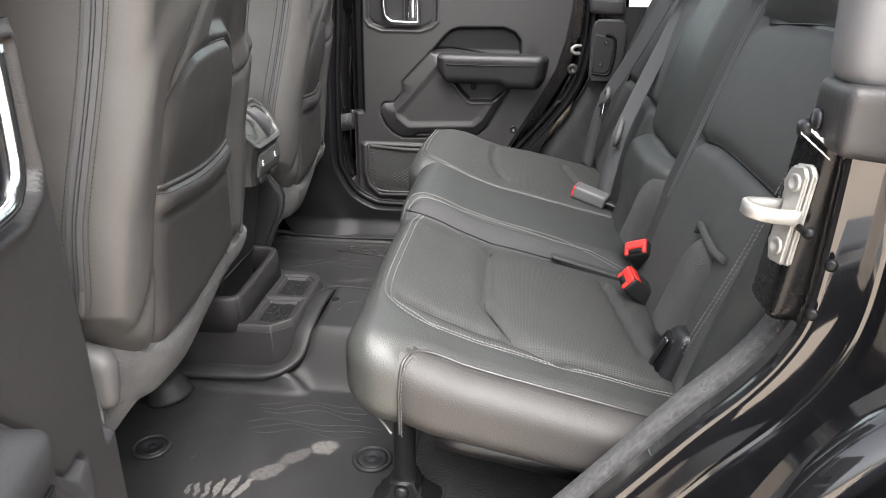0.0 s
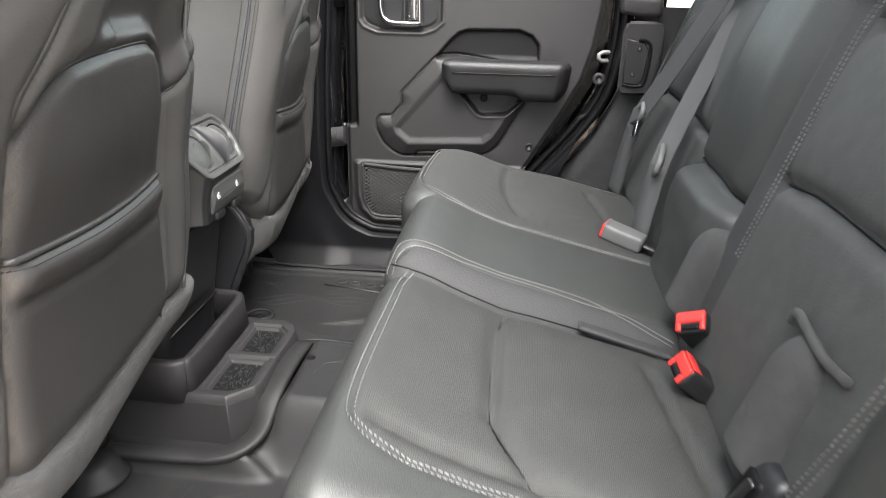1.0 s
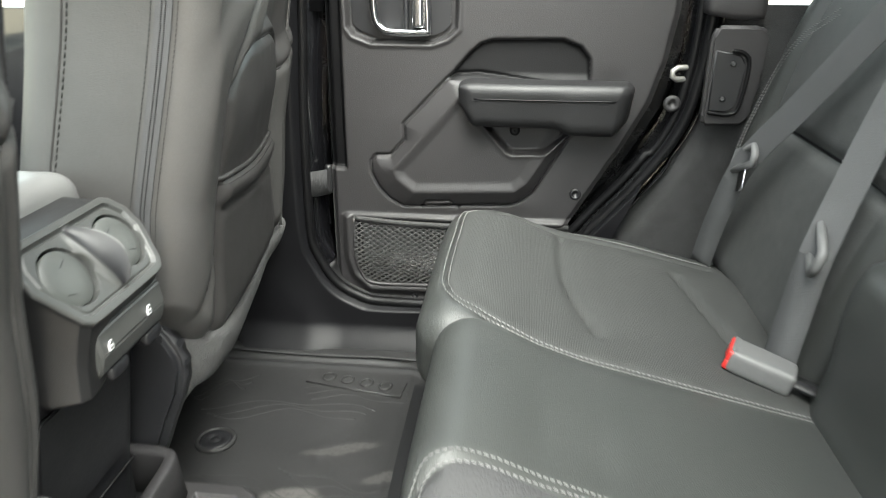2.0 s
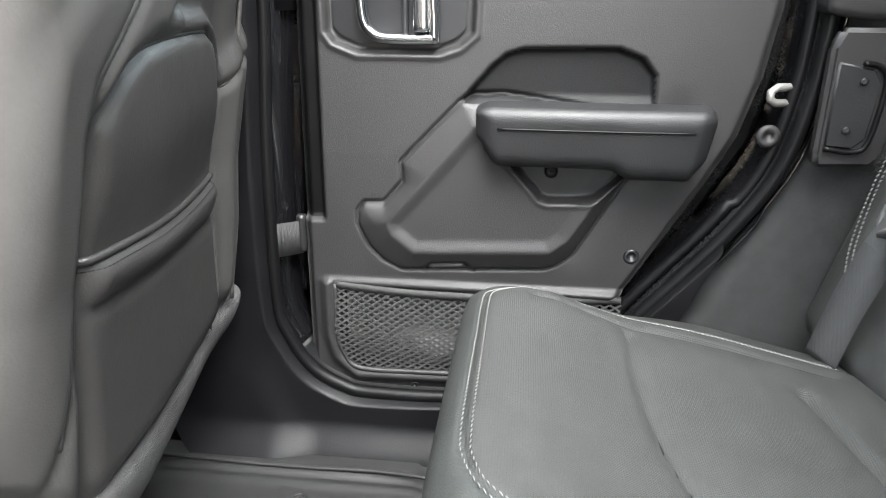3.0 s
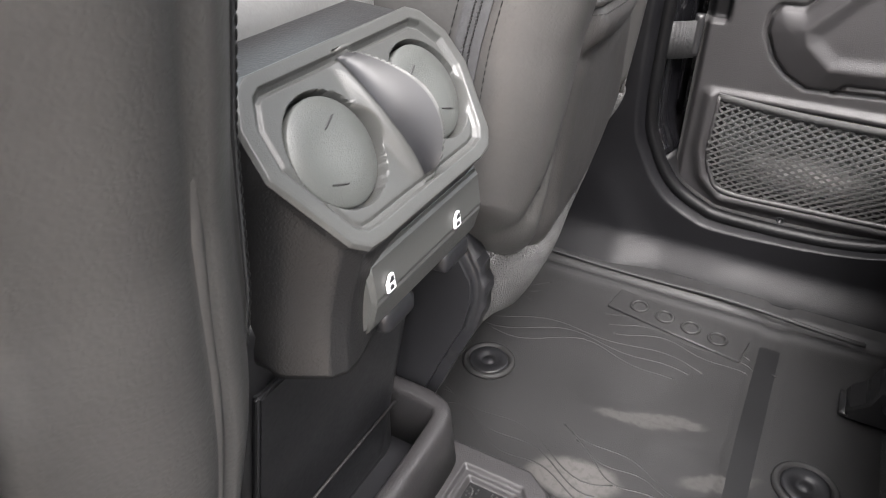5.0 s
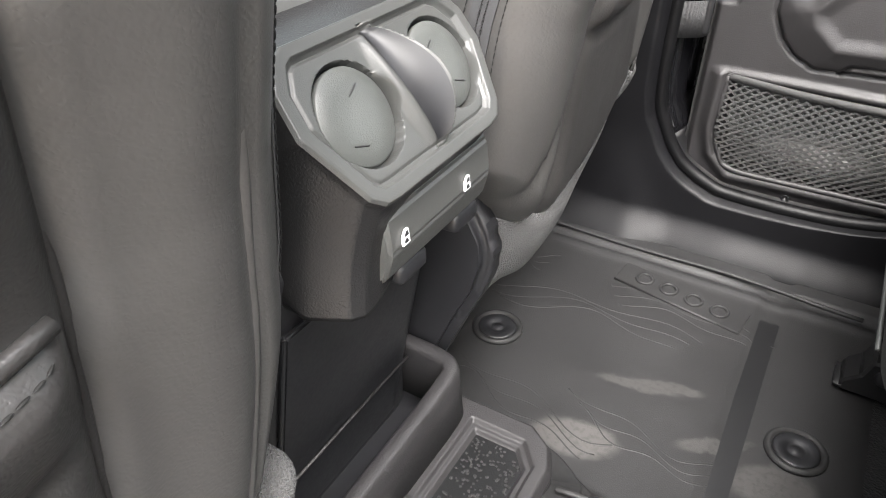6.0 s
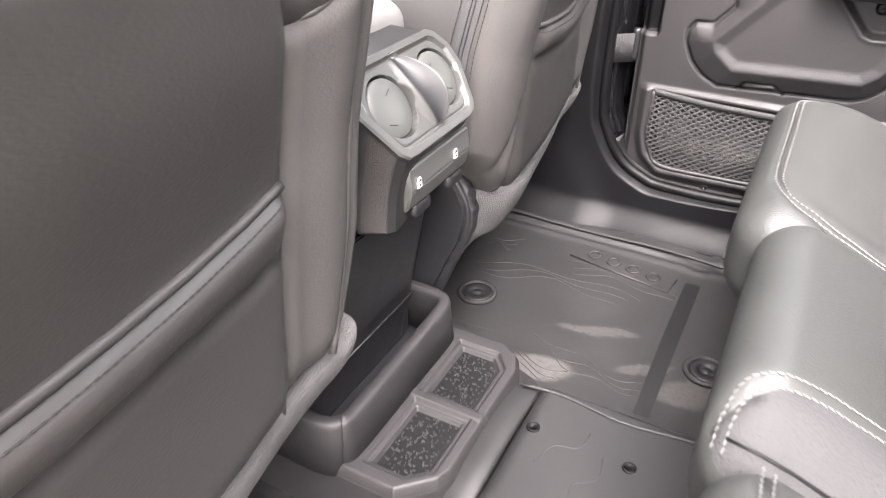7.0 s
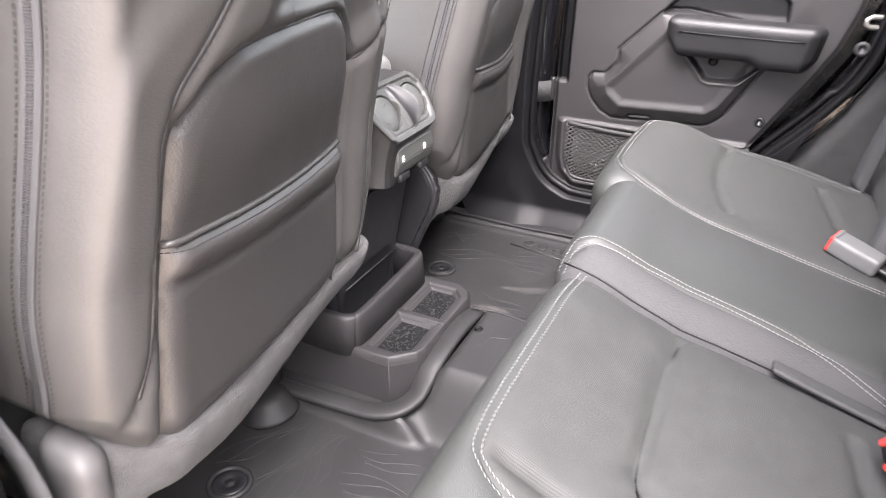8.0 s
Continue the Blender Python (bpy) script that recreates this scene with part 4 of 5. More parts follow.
def rear_door(side, at, turn, label):
    """A rear door seen from inside. Built shut at y = side * 0.70 with its hinge edge at x = -0.07, then swung."""
    t = thing("rear_door", (-0.07, side * 0.70, 0.10), label, "car door", "rear doors")
    Y = lambda d: side * (0.70 - d)

    def skin(u, v):
        z = 0.092 + 0.62 * v
        x = -0.072 + (panel_right(z) + 0.072) * u
        return x, Y(relief(x, z)), z
    face = sheet(skin, 230, 240)
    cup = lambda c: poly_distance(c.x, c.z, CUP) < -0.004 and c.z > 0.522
    strip = lambda c: c.x < -0.041 and c.z > 0.357
    lined = lambda c: poly_distance(c.x, c.z, POCKET) < -0.009
    part("inner_panel", piece(face, lambda f: not cup(f.calc_center_median()) and not strip(f.calc_center_median()) and not lined(f.calc_center_median())), PLASTIC, t, "grey grained plastic door panel")
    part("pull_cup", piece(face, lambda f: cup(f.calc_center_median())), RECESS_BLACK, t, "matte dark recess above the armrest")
    # reflected light on the pocket back, put into colour as a pale ellipse
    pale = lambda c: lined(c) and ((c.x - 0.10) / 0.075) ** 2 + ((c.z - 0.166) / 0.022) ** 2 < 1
    part("pocket_sheen", piece(face, lambda f: pale(f.calc_center_median())), LID, t, "sheen behind the net, put in as a pale ellipse")
    part("pocket_lining", piece(face, lambda f: lined(f.calc_center_median()) and not pale(f.calc_center_median())), VENT_GREY, t, "back of the net pocket, lightened for its sheen")
    part("front_strip", piece(face, lambda f: strip(f.calc_center_median())), SEAL, t, "smooth dark strip")
    face.free()
    part("door_shell", prism([(-0.085, 0.085), (0.02, 0.075), (0.20, 0.078), (0.29, 0.135), (0.40, 0.275), (0.47, 0.37), (0.525, 0.47), (0.545, 0.56), (0.552, 0.72), (-0.085, 0.72)], lambda a, b, d: (a, Y(-0.056 - d), b), 0.03, 0.006), PAINT_DULL, t, "black painted door edge")
    part("outer_skin", prism([(-0.118, -0.10), (0.30, -0.10), (0.47, 0.20), (0.60, 0.40), (0.612, 0.72), (-0.118, 0.72)], lambda a, b, d: (a, Y(-0.088 - d), b), 0.012, 0.004), PAINT, t)
    # armrest
    def arm(x, d, z):
        low = 0.432 + 0.012 * (1 - smooth(0.33, 0.36, x))
        low += 0.030 * (1 - smooth(0.166, 0.196, x)) + 0.012 * smooth(0.44, 0.468, x)
        k = (0.526 - z) / (0.526 - 0.43)
        z2 = 0.526 - (0.526 - low) * k
        front = 0.068 + 0.004 * math.sin((x - 0.17) * 10)
        out = max(0, d) / 0.10
        x2 = x - 0.012 * k * smooth(0.40, 0.47, x) - 0.016 * out * smooth(0.40, 0.468, x) + 0.004 * out * (1 - smooth(0.166, 0.22, x))
        return x2, Y(d / 0.10 * front * (1 - 0.12 * k)), z2 + 0.010 * k * out
    rest = part("armrest", rbox((0.166, -0.01, 0.43), (0.468, 0.10, 0.526), 0.023, 0.005, arm), ARM, t, "padded dark armrest")
    part("armrest_seam", tube([(x, Y(0.0665 + 0.004 * math.sin((x - 0.17) * 10)), 0.5015) for x in [0.196 + 0.01 * i for i in range(24)]], 0.0013, 6), SEAL, rest)
    part("niche_plug", lathe([(0.009, 0), (0.009, 0.003), (0.004, 0.004), (0, 0.002)], pose(0.265, Y(0.0), 0.436, 90 * side), 14), SEAL, t)
    # handle
    handle = part("handle_bezel", prism([(-0.022, 0.70), (-0.020, 0.612), (-0.010, 0.601), (0.016, 0.591), (0.116, 0.591), (0.138, 0.599), (0.151, 0.612), (0.153, 0.70)], lambda a, b, d: (a, Y(-0.012 - d), b), 0.004, 0.0015), PLASTIC_SMOOTH, t)
    loop = curve([(0.108, 0, 0.70), (0.110, 0, 0.66), (0.112, 0, 0.606), (0.106, 0, 0.599), (0.05, 0, 0.599), (0.032, 0, 0.606), (0.022, 0, 0.622), (0.019, 0, 0.66), (0.018, 0, 0.70)], 6)
    part("handle_frame", sweep([(p.x, Y(0.002), p.z) for p in loop], [(-0.007, -0.006), (0.007, -0.006), (0.006, 0.004), (0.002, 0.007), (-0.005, 0.005)], up=(0, -side, 0)), CHROME, t, "satin chrome handle frame")
    part("handle_lever", rbox((0.086, min(Y(-0.006), Y(0.012)), 0.607), (0.106, max(Y(-0.006), Y(0.012)), 0.70), 0.005, 0.004), CHROME, t, "satin chrome pull lever")
    part("lever_post", rbox((0.070, min(Y(-0.010), Y(0.0)), 0.60), (0.079, max(Y(-0.010), Y(0.0)), 0.70), 0.003, 0.004), PLASTIC_SMOOTH, t)
    # net pocket
    net = part("net_frame", tube(curve([(-0.031, Y(0.002), 0.262), (-0.030, Y(0.004), 0.186), (-0.020, Y(0.005), 0.152), (0.003, Y(0.006), 0.130), (0.10, Y(0.006), 0.129), (0.30, Y(0.006), 0.133)], 8), 0.004, 8, up=(0, 1, 0)), PLASTIC, t)
    part("net_hem", sweep(curve([(-0.032, Y(0.004), 0.262), (0.06, Y(0.006), 0.2555), (0.15, Y(0.007), 0.2535), (0.25, Y(0.007), 0.2535), (0.37, Y(0.004), 0.258)], 8), [(-0.0012, -0.005), (0.0012, -0.005), (0.0012, 0.005), (-0.0012, 0.005)]), NET, t, "black elastic net hem")
    bm = bmesh.new()
    for slope in (1, -1):
        for i in range(-14, 44):
            run = []
            for j in range(40):
                z = 0.128 + 0.130 * j / 39
                x = 0.0145 * i + slope * (z - 0.19) * 1.55
                if poly_distance(x, z, POCKET) < 0.002:
                    run.append((x, Y(0.001 + 0.010 * bell(z - 0.19, 0.05) + 0.0006 * slope), z))
                elif len(run) > 2:
                    break
            if len(run) > 2:
                sweep(run, [(-0.0014, -0.0008), (0.0014, -0.0008), (0.0014, 0.0008), (-0.0014, 0.0008)], up=(0, 1, 0), bm=bm)
    tagged(part("net", bm, NET, t, "stretched black elastic net", flat=True), kind="stuff")
    for x, z, r in ((0.378, 0.322, 0.0105), (0.083, 0.104, 0.006)):
        part("screw", lathe([(r, 0), (r, 0.002), (r * 0.8, 0.0035), (r * 0.55, 0.0035), (r * 0.5, 0.0015), (0, 0.0015)], pose(x, Y(relief(x, z) - 0.001), z, 90 * side), 20), PLASTIC_SMOOTH, t)
    if side < 0:
        t.location, t.rotation_euler = at, (0, 0, radians(turn))
        return t
    strap = part("check_strap", sweep(curve([(-0.150, Y(0.010), 0.324), (-0.12, Y(0.015), 0.326), (-0.092, Y(0.010), 0.329), (-0.076, Y(0.0), 0.330)], 8), [(-0.0014, -0.024), (0.0014, -0.024), (0.0014, 0.024), (-0.0014, 0.024)]), STRAP, t, "grey webbing check strap")
    part("strap_clip", rbox((-0.082, min(Y(0.003), Y(-0.010)), 0.308), (-0.070, max(Y(0.003), Y(-0.010)), 0.362), 0.002, 0.006), STEEL, t)
    t.location = at
    t.rotation_euler = (0, 0, radians(turn))
    return t


rear_door(1, (-0.07, 0.70, 0.10), 0, "closed rear door with grey plastic panel, armrest and net pocket")
rear_door(-1, (0.033, -0.752, 0.10), -77, "open rear door with dark panel and chrome handle")
catch = thing("door_striker", (0.535, 0.70, 0.54), "bright metal door striker on the black pillar", "door striker", "door strikers")
part("loop", tube([(0.575, 0.71, 0.548), (0.530, 0.70, 0.548), (0.522, 0.695, 0.543), (0.522, 0.695, 0.535), (0.530, 0.70, 0.529), (0.575, 0.71, 0.529)], 0.005, 8, up=(0, 1, 0)), ZINC, catch)
part("plate", rbox((0.562, 0.685, 0.505), (0.567, 0.725, 0.572), 0.002, 0.01), ZINC, catch)
boss = thing("body_plug", (0.527, 0.70, 0.489), "grey round rubber plug in the door frame", "rubber plug")
part("plug", lathe([(0.0145, 0), (0.0145, 0.003), (0.011, 0.005), (0.006, 0.005), (0.005, 0.002), (0, 0.002)], pose(0.527, 0.697, 0.489, 90), 24), PLASTIC, boss)
cover = thing("trim_cover", (0.61, 0.66, 0.54), "black plastic trim cover with two screws beside the seat back", "trim cover")
part("surround", prism([(0.570, 0.462), (0.630, 0.464), (0.640, 0.474), (0.652, 0.545), (0.652, 0.612), (0.640, 0.620), (0.575, 0.620), (0.566, 0.60), (0.566, 0.475)], lambda a, b, d: (a, 0.648 + d, b), 0.02, 0.005), PLASTIC, cover)
part("lid", prism([(0.574, 0.488), (0.605, 0.486), (0.618, 0.498), (0.624, 0.560), (0.614, 0.576), (0.574, 0.584)], lambda a, b, d: (a, 0.645 + d, b), 0.01, 0.002), ARM, cover)
part("lid_groove", tube(curve([(0.574, 0.6445, 0.486), (0.606, 0.6445, 0.483), (0.621, 0.6445, 0.496), (0.6275, 0.6445, 0.560), (0.618, 0.6445, 0.579), (0.600, 0.6445, 0.583)], 6), 0.0032, 8, up=(0, 1, 0)), SEAL, cover)
for x, z in ((0.603, 0.563), (0.594, 0.508)):
    part("screw", lathe([(0.0045, 0), (0.0045, 0.002), (0.003, 0.003), (0, 0.002)], pose(x, 0.6445, z, 90), 14), STEEL, cover)
part("belt_trim", rbox((0.556, 0.655, 0.628), (0.645, 0.70, 0.668), 0.006, 0.01, lambda x, y, z: (x, y, z + 0.15 * (0.60 - x) * (x < 0.60))), PLASTIC, cover)


# ---- the near pillar and outside ----
NEAR = [(0.634, 0.95), (0.629, 0.70), (0.628, 0.56), (0.625, 0.49), (0.612, 0.450), (0.588, 0.412), (0.545, 0.362), (0.50, 0.305), (0.42, 0.205), (0.34, 0.120), (0.24, 0.060), (0.12, 0.028), (-0.05, 0.02)]
lane = curve([(x, 0, z) for x, z in NEAR], 8)
frame_near = thing("door_frame_near", (0.60, -0.72, 0.30), "gloss black painted door frame and body edge with scratches", "door frame", kind="structure")
# steps of the body edge, from the trim outwards: (y, distance in front of the line)
STEPS = [(-0.668, -0.060), (-0.671, -0.028), (-0.676, -0.012), (-0.690, -0.006), (-0.713, -0.001), (-0.7175, -0.0015), (-0.7205, -0.005), (-0.7245, -0.041), (-0.7265, -0.0445), (-0.731, -0.046), (-0.776, -0.044), (-0.786, -0.044), (-0.797, -0.048), (-0.805, -0.058), (-0.809, -0.075), (-0.810, -0.30)]
LINING = [(-0.676, -0.050), (-0.677, -0.018), (-0.672, -0.008), (-0.660, -0.006), (-0.640, -0.012), (-0.615, -0.030), (-0.601, -0.048), (-0.594, -0.075), (-0.590, -0.14), (-0.590, -0.50)]


def body_edge(u, v, steps=STEPS):
    k = u * (len(lane) - 1)
    i = min(int(k), len(lane) - 2)
    p = lane[i].lerp(lane[i + 1], k - i)
    t = (lane[i + 1] - lane[i]).normalized()
    n = Vector((t.z, 0, -t.x))
    s = v * (len(steps) - 1)
    j = min(int(s), len(steps) - 2)
    y = steps[j][0] + (steps[j + 1][0] - steps[j][0]) * (s - j)
    d = steps[j][1] + (steps[j + 1][1] - steps[j][1]) * (s - j)
    q = p + n * d
    return q.x, y, q.z


part("body_edge", sheet(body_edge, 110, 90), PAINT, frame_near)
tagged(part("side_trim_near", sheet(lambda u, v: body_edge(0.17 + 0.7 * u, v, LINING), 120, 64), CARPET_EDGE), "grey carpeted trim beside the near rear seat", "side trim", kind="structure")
part("striker_mount", rbox((0.615, -0.704, 0.47), (0.668, -0.645, 0.634), 0.010, 0.005, lambda x, y, z: (x + 0.10 * (z - 0.60), y, z)), PAINT_DULL, frame_near)
for x, z, run, fall, wide in ((0.5990, 0.6320, 0.0250, 0.0200, 0.0016), (0.6060, 0.6340, 0.0220, 0.0170, 0.0028)):
    rim = [(i / 12, wide * (0.45 + 0.55 * abs(math.sin(7.3 * i + 40 * x)))) for i in range(13)]
    part("scratch", prism([(x + run * q, z - fall * q + w) for q, w in rim] + [(x + run * q, z - fall * q - 0.3 * w) for q, w in rim[::-1]], lambda a, b, d: (a, -0.7046 + d, b), 0.0004), PRIMER, frame_near, "pale scratch in the paint", flat=True)
part("middle_post", rbox((-0.13, -0.750, 0.02), (-0.034, -0.700, 1.0), 0.014, 0.014), PAINT, frame_near)
part("post_seal", tube([(-0.050, -0.697, z) for z in (0.05, 0.3, 0.6, 0.99)], 0.007, 8, up=(0, 1, 0)), SEAL, frame_near)
for x, z in ((0.632, 0.535), (0.626, 0.492)):
    part("pin", lathe([(0.005, 0), (0.005, 0.003), (0.003, 0.004), (0, 0.004)], pose(x, -0.728, z, 90, 0, -30), 12), SEAL, frame_near)

catch2 = thing("door_striker", (0.605, -0.685, 0.56), "zinc plated door striker with two round bolts on the black pillar", "door striker", "door strikers")
TURN = pose(0.614, -0.694, 0.563, 0, 6, 14) @ Matrix.Translation((-0.050, 0, 0.004)) @ Matrix.Diagonal((0.80, 0.86, 0.84, 1)) @ Matrix.Translation((0.050, 0, -0.004))


def placed(bm, m):
    bmesh.ops.transform(bm, matrix=m, verts=bm.verts[:])
    return bm


part("base_plate", placed(prism([(-0.020, -0.046), (0.006, -0.050), (0.018, -0.030), (0.018, 0.030), (0.010, 0.048), (-0.012, 0.052), (-0.020, 0.044)], lambda a, b, d: (0.0 + d, a, b), 0.006, 0.002), TURN), ZINC, catch2)
part("front_plate", placed(prism([(-0.018, -0.046), (0.004, -0.048), (0.012, -0.028), (0.006, -0.016), (0.006, 0.014), (0.014, 0.030), (0.008, 0.046), (-0.010, 0.050), (-0.018, 0.042)], lambda a, b, d: (-0.006 + d, a, b), 0.005, 0.002), TURN), ZINC, catch2)
part("loop", placed(sweep(curve([(0.0, 0.014, 0.004), (-0.022, 0.014, 0.004), (-0.040, 0.011, 0.004), (-0.046, 0.0, 0.004), (-0.040, -0.011, 0.003), (-0.022, -0.015, 0.002), (0.0, -0.016, 0.002)], 6), [(-0.0040, -0.0062), (-0.0022, -0.0075), (0.0022, -0.0075), (0.0040, -0.0062), (0.0040, 0.0052), (0.0022, 0.0065), (-0.0022, 0.0065), (-0.0040, 0.0052)], up=(0, 0, 1)), TURN), ZINC, catch2, "pale worn striker loop")
for z in (0.032, -0.031):
    part("bolt", placed(lathe([(0.0090, -0.004), (0.0090, 0.0010), (0.0082, 0.0020), (0.0050, 0.0022), (0.0042, 0.0004), (0, 0.0004)], pose(-0.006, -0.004, z, 0, -90, 0), 24), TURN), ZINC, catch2)
part("bumper", placed(lathe([(0.0035, 0), (0.0035, 0.010), (0.006, 0.011), (0.006, 0.017), (0.004, 0.020), (0, 0.020)], pose(0.0, -0.020, -0.006, 90, 0, 0), 16), TURN), SEAL, catch2)

bar = thing("sport_bar", (0.66, -0.66, 0.62), "grey padded roll bar upright with moulded plastic foot", "roll bar")
part("foot_cover", rbox((0.616, -0.735, 0.622), (0.71, -0.672, 0.672), 0.008, 0.006, lambda x, y, z: (x, y, z - 0.12 * (x - 0.606) * (z < 0.64))), PLASTIC, bar, "grey moulded plastic foot cover")
part("upright", rbox((0.618, -0.73, 0.664), (0.71, -0.668, 1.03), 0.022, 0.012, lambda x, y, z: (x - 0.06 * (z - 0.66), y, z)), material("bar_cover", (0.12, 0.12, 0.125), 0.7, vary=0.1), bar)
part("foot_screw", lathe([(0.009, 0), (0.009, 0.002), (0.006, 0.004), (0, 0.004)], pose(0.615, -0.690, 0.640, 0, -90, 0), 16), PLASTIC_SMOOTH, bar)
part("peg", rbox((0.610, -0.676, 0.620), (0.635, -0.657, 0.636), 0.007, 0.004), PLASTIC_SMOOTH, bar)

flare = thing("fender_flare", (0.95, -0.88, -0.10), "black textured fender flare over the rear wheel", "fender")
arch = curve([(0.36, 0, -0.12), (0.42, 0, 0.05), (0.50, 0, 0.235), (0.563, 0, 0.370), (0.600, 0, 0.440), (0.645, 0, 0.484), (0.72, 0, 0.508), (0.95, 0, 0.515), (1.3, 0, 0.50)], 8)
part("flare_band", sweep([(p.x + 0.032, -0.833, p.z - 0.022) for p in arch], [(-0.03, -0.024), (0.004, -0.024), (0.010, -0.012), (0.010, 0.012), (0.004, 0.022), (-0.03, 0.024)], up=(0, -1, 0)), PAINT, flare)
part("flare", sweep([(p.x + 0.044, -0.90, p.z - 0.042) for p in arch], [(-0.03, -0.046), (0.0, -0.046), (0.008, -0.030), (0.006, 0.030), (-0.010, 0.046), (-0.05, 0.05)], up=(0, -1, 0)), PAINT, flare, "gloss black outer flare")
wheel = thing("wheel_with_tyre", (1.02, -0.86, -0.16), "dark rubber tyre on a grey wheel", "wheel")
spin = pose(1.02, -0.86, -0.16, 90)
part("tyre", lathe([(0.24, -0.11), (0.36, -0.12), (0.395, -0.09), (0.40, 0.0), (0.395, 0.09), (0.36, 0.12), (0.24, 0.11)], spin, 64), SEAL, wheel)
part("rim", lathe([(0.235, -0.10), (0.242, 0.10), (0.225, 0.105), (0.19, 0.07), (0.08, 0.06), (0.0, 0.065)], spin, 48), GREY_PLASTIC, wheel)


# ---- front seats ----
def seat_line(z):
    """How far back the seat back's rear face lies at height z."""
    return 0.20 * (z - 0.5) if z > 0.5 else 0.10 * (z - 0.5)


INNER = [(-0.20, 0.20), (-0.200, 0.350), (-0.189, 0.456), (-0.178, 0.533), (-0.168, 0.604), (-0.125, 0.634), (-0.085, 0.648), (0.0, 0.651), (0.098, 0.648), (0.121, 0.640), (0.137, 0.622), (0.148, 0.582), (0.150, 0.495), (0.143, 0.420), (0.131, 0.300), (0.124, 0.20)]
CAP = [(-0.084, 0.650), (-0.055, 0.690), (-0.01, 0.735), (0.05, 0.80), (0.10, 1.1), (0.30, 1.1), (0.30, 0.66), (0.250, 0.634), (0.205, 0.606), (0.175, 0.590), (0.149, 0.583), (0.10, 0.60)]
WELT = [(-0.242, 0.308), (-0.236, 0.345), (-0.226, 0.386), (-0.205, 0.441), (-0.188, 0.525), (-0.182, 0.600), (-0.168, 0.634), (-0.138, 0.662), (-0.112, 0.689), (-0.06, 0.735), (0.0, 0.79)]


def hem(y):
    """Height of the map pocket's upper edge."""
    return float(np.interp(y, [-0.21, -0.185, -0.145, -0.10, -0.05, 0.0, 0.05, 0.10, 0.14, 0.17, 0.20], [0.516, 0.514, 0.510, 0.505, 0.499, 0.494, 0.490, 0.489, 0.492, 0.496, 0.500]))


def front_seat(yc, xc, label):
    t = thing("front_seat_unit", (xc, yc, 0.18), label, "car seat", "front seats")
    HALF, DEEP, LOW, TOP = 0.272, 0.205, 0.300, 1.0
    bm = rbox((-DEEP, -HALF, LOW), (0.0, HALF, TOP), 0.05, 0.0050)
    back = lambda c: c.x > -0.03
    score(bm, INNER, back)
    score(bm, [(-0.198 + 0.018 * i, hem(-0.198 + 0.018 * i)) for i in range(23)], lambda c: back(c) and poly_distance(c.y, c.z, INNER) < 0)
    score(bm, WELT, back)
    score(bm, CAP[:4], back)
    score(bm, CAP[7:11], back)
    bm.faces.index_update()
    marks = {}
    for f in bm.faces:
        c = f.calc_center_median()
        key = "cover"
        if c.x > -0.03 and poly_distance(c.y, c.z, INNER) < 0:
            key = "pocket" if c.z < hem(c.y) else "panel"
        elif c.x > -0.03 and poly_distance(c.y, c.z, CAP) < 0:
            key = "cap"
        marks[f.index] = key

    def bend(x, y, z):
        out = 0.0
        if x > -0.045:
            k = smooth(-0.045, -0.004, x)
            d = poly_distance(y, z, INNER)
            # the panel falls away towards the inner bolster, which stands proud of it
            out -= 0.019 * smooth(-0.12, 0.145, y) * (1 - 0.75 * smooth(0.152, 0.195, y)) * (0.45 + 0.55 * smooth(0.28, 0.50, z))
            out += 0.007 * smooth(0.0, 0.02, d) * (1 - smooth(0.06, 0.10, d)) * (y < 0)
            out -= 0.0075 * bell(d, 0.0050)
            out -= 0.016 * smooth(0.0, 0.04, -poly_distance(y, z, CAP)) * (1 - smooth(0.66, 0.80, z)) * smooth(0.002, 0.03, d)
            h = hem(y)
            if d < 0:
                fade = smooth(0.0, 0.022, -d)
                out += fade * (0.012 * (1 - smooth(h - 0.012, h + 0.001, z)) * (1 - 0.6 * smooth(0.014, 0.045, h - z)) + 0.004 * smooth(0.04, 0.2, h - z))
                out -= fade * 0.005 * bell(z - h + 0.036 + 0.010 * smooth(0.0, 0.15, y), 0.006)
                out += 0.006 * fade * bell(z - 0.575, 0.05)
            out -= 0.005 * bell(line_distance(y, z, [(0.149, 0.583), (0.175, 0.590), (0.205, 0.606), (0.262, 0.640)]), 0.005)
            out -= 0.005 * bell(line_distance(y, z, WELT), 0.006)
            out += 0.010 * bell(y, 0.25)
            out -= 0.004 * bell(y - 0.211, 0.005) + 0.020 * smooth(0.210, 0.272, y)
            out *= k
        # narrower towards the top on the door side, cut higher at the lower corner
        y2 = y + 0.034 * smooth(0.44, 0.72, z) * smooth(0.185, 0.272, -y) - 0.034 * smooth(0.14, 0.272, y) * (1 - smooth(0.30, 0.43, z))
        z2 = z + 0.066 * smooth(0.19, 0.272, -y) * (1 - smooth(0.30, 0.45, z))
        return xc + x + out + seat_line(z) - 0.10 * y, yc + y2, z2

    for v in bm.verts:
        v.co = Vector(bend(*v.co))
    part("cover", piece(bm, lambda f: marks[f.index] == "cover"), LEATHER_BACK, t, "dark grey grained leather cover")
    part("back_panel", piece(bm, lambda f: marks[f.index] == "panel"), LEATHER_DARK, t, "dark leather back panel")
    part("upper_panel", piece(bm, lambda f: marks[f.index] == "cap"), LEATHER_DARK, t, "dark leather upper panel")
    part("map_pocket", piece(bm, lambda f: marks[f.index] == "pocket"), LEATHER_DARK, t, "dark leather map pocket")
    bm.free()
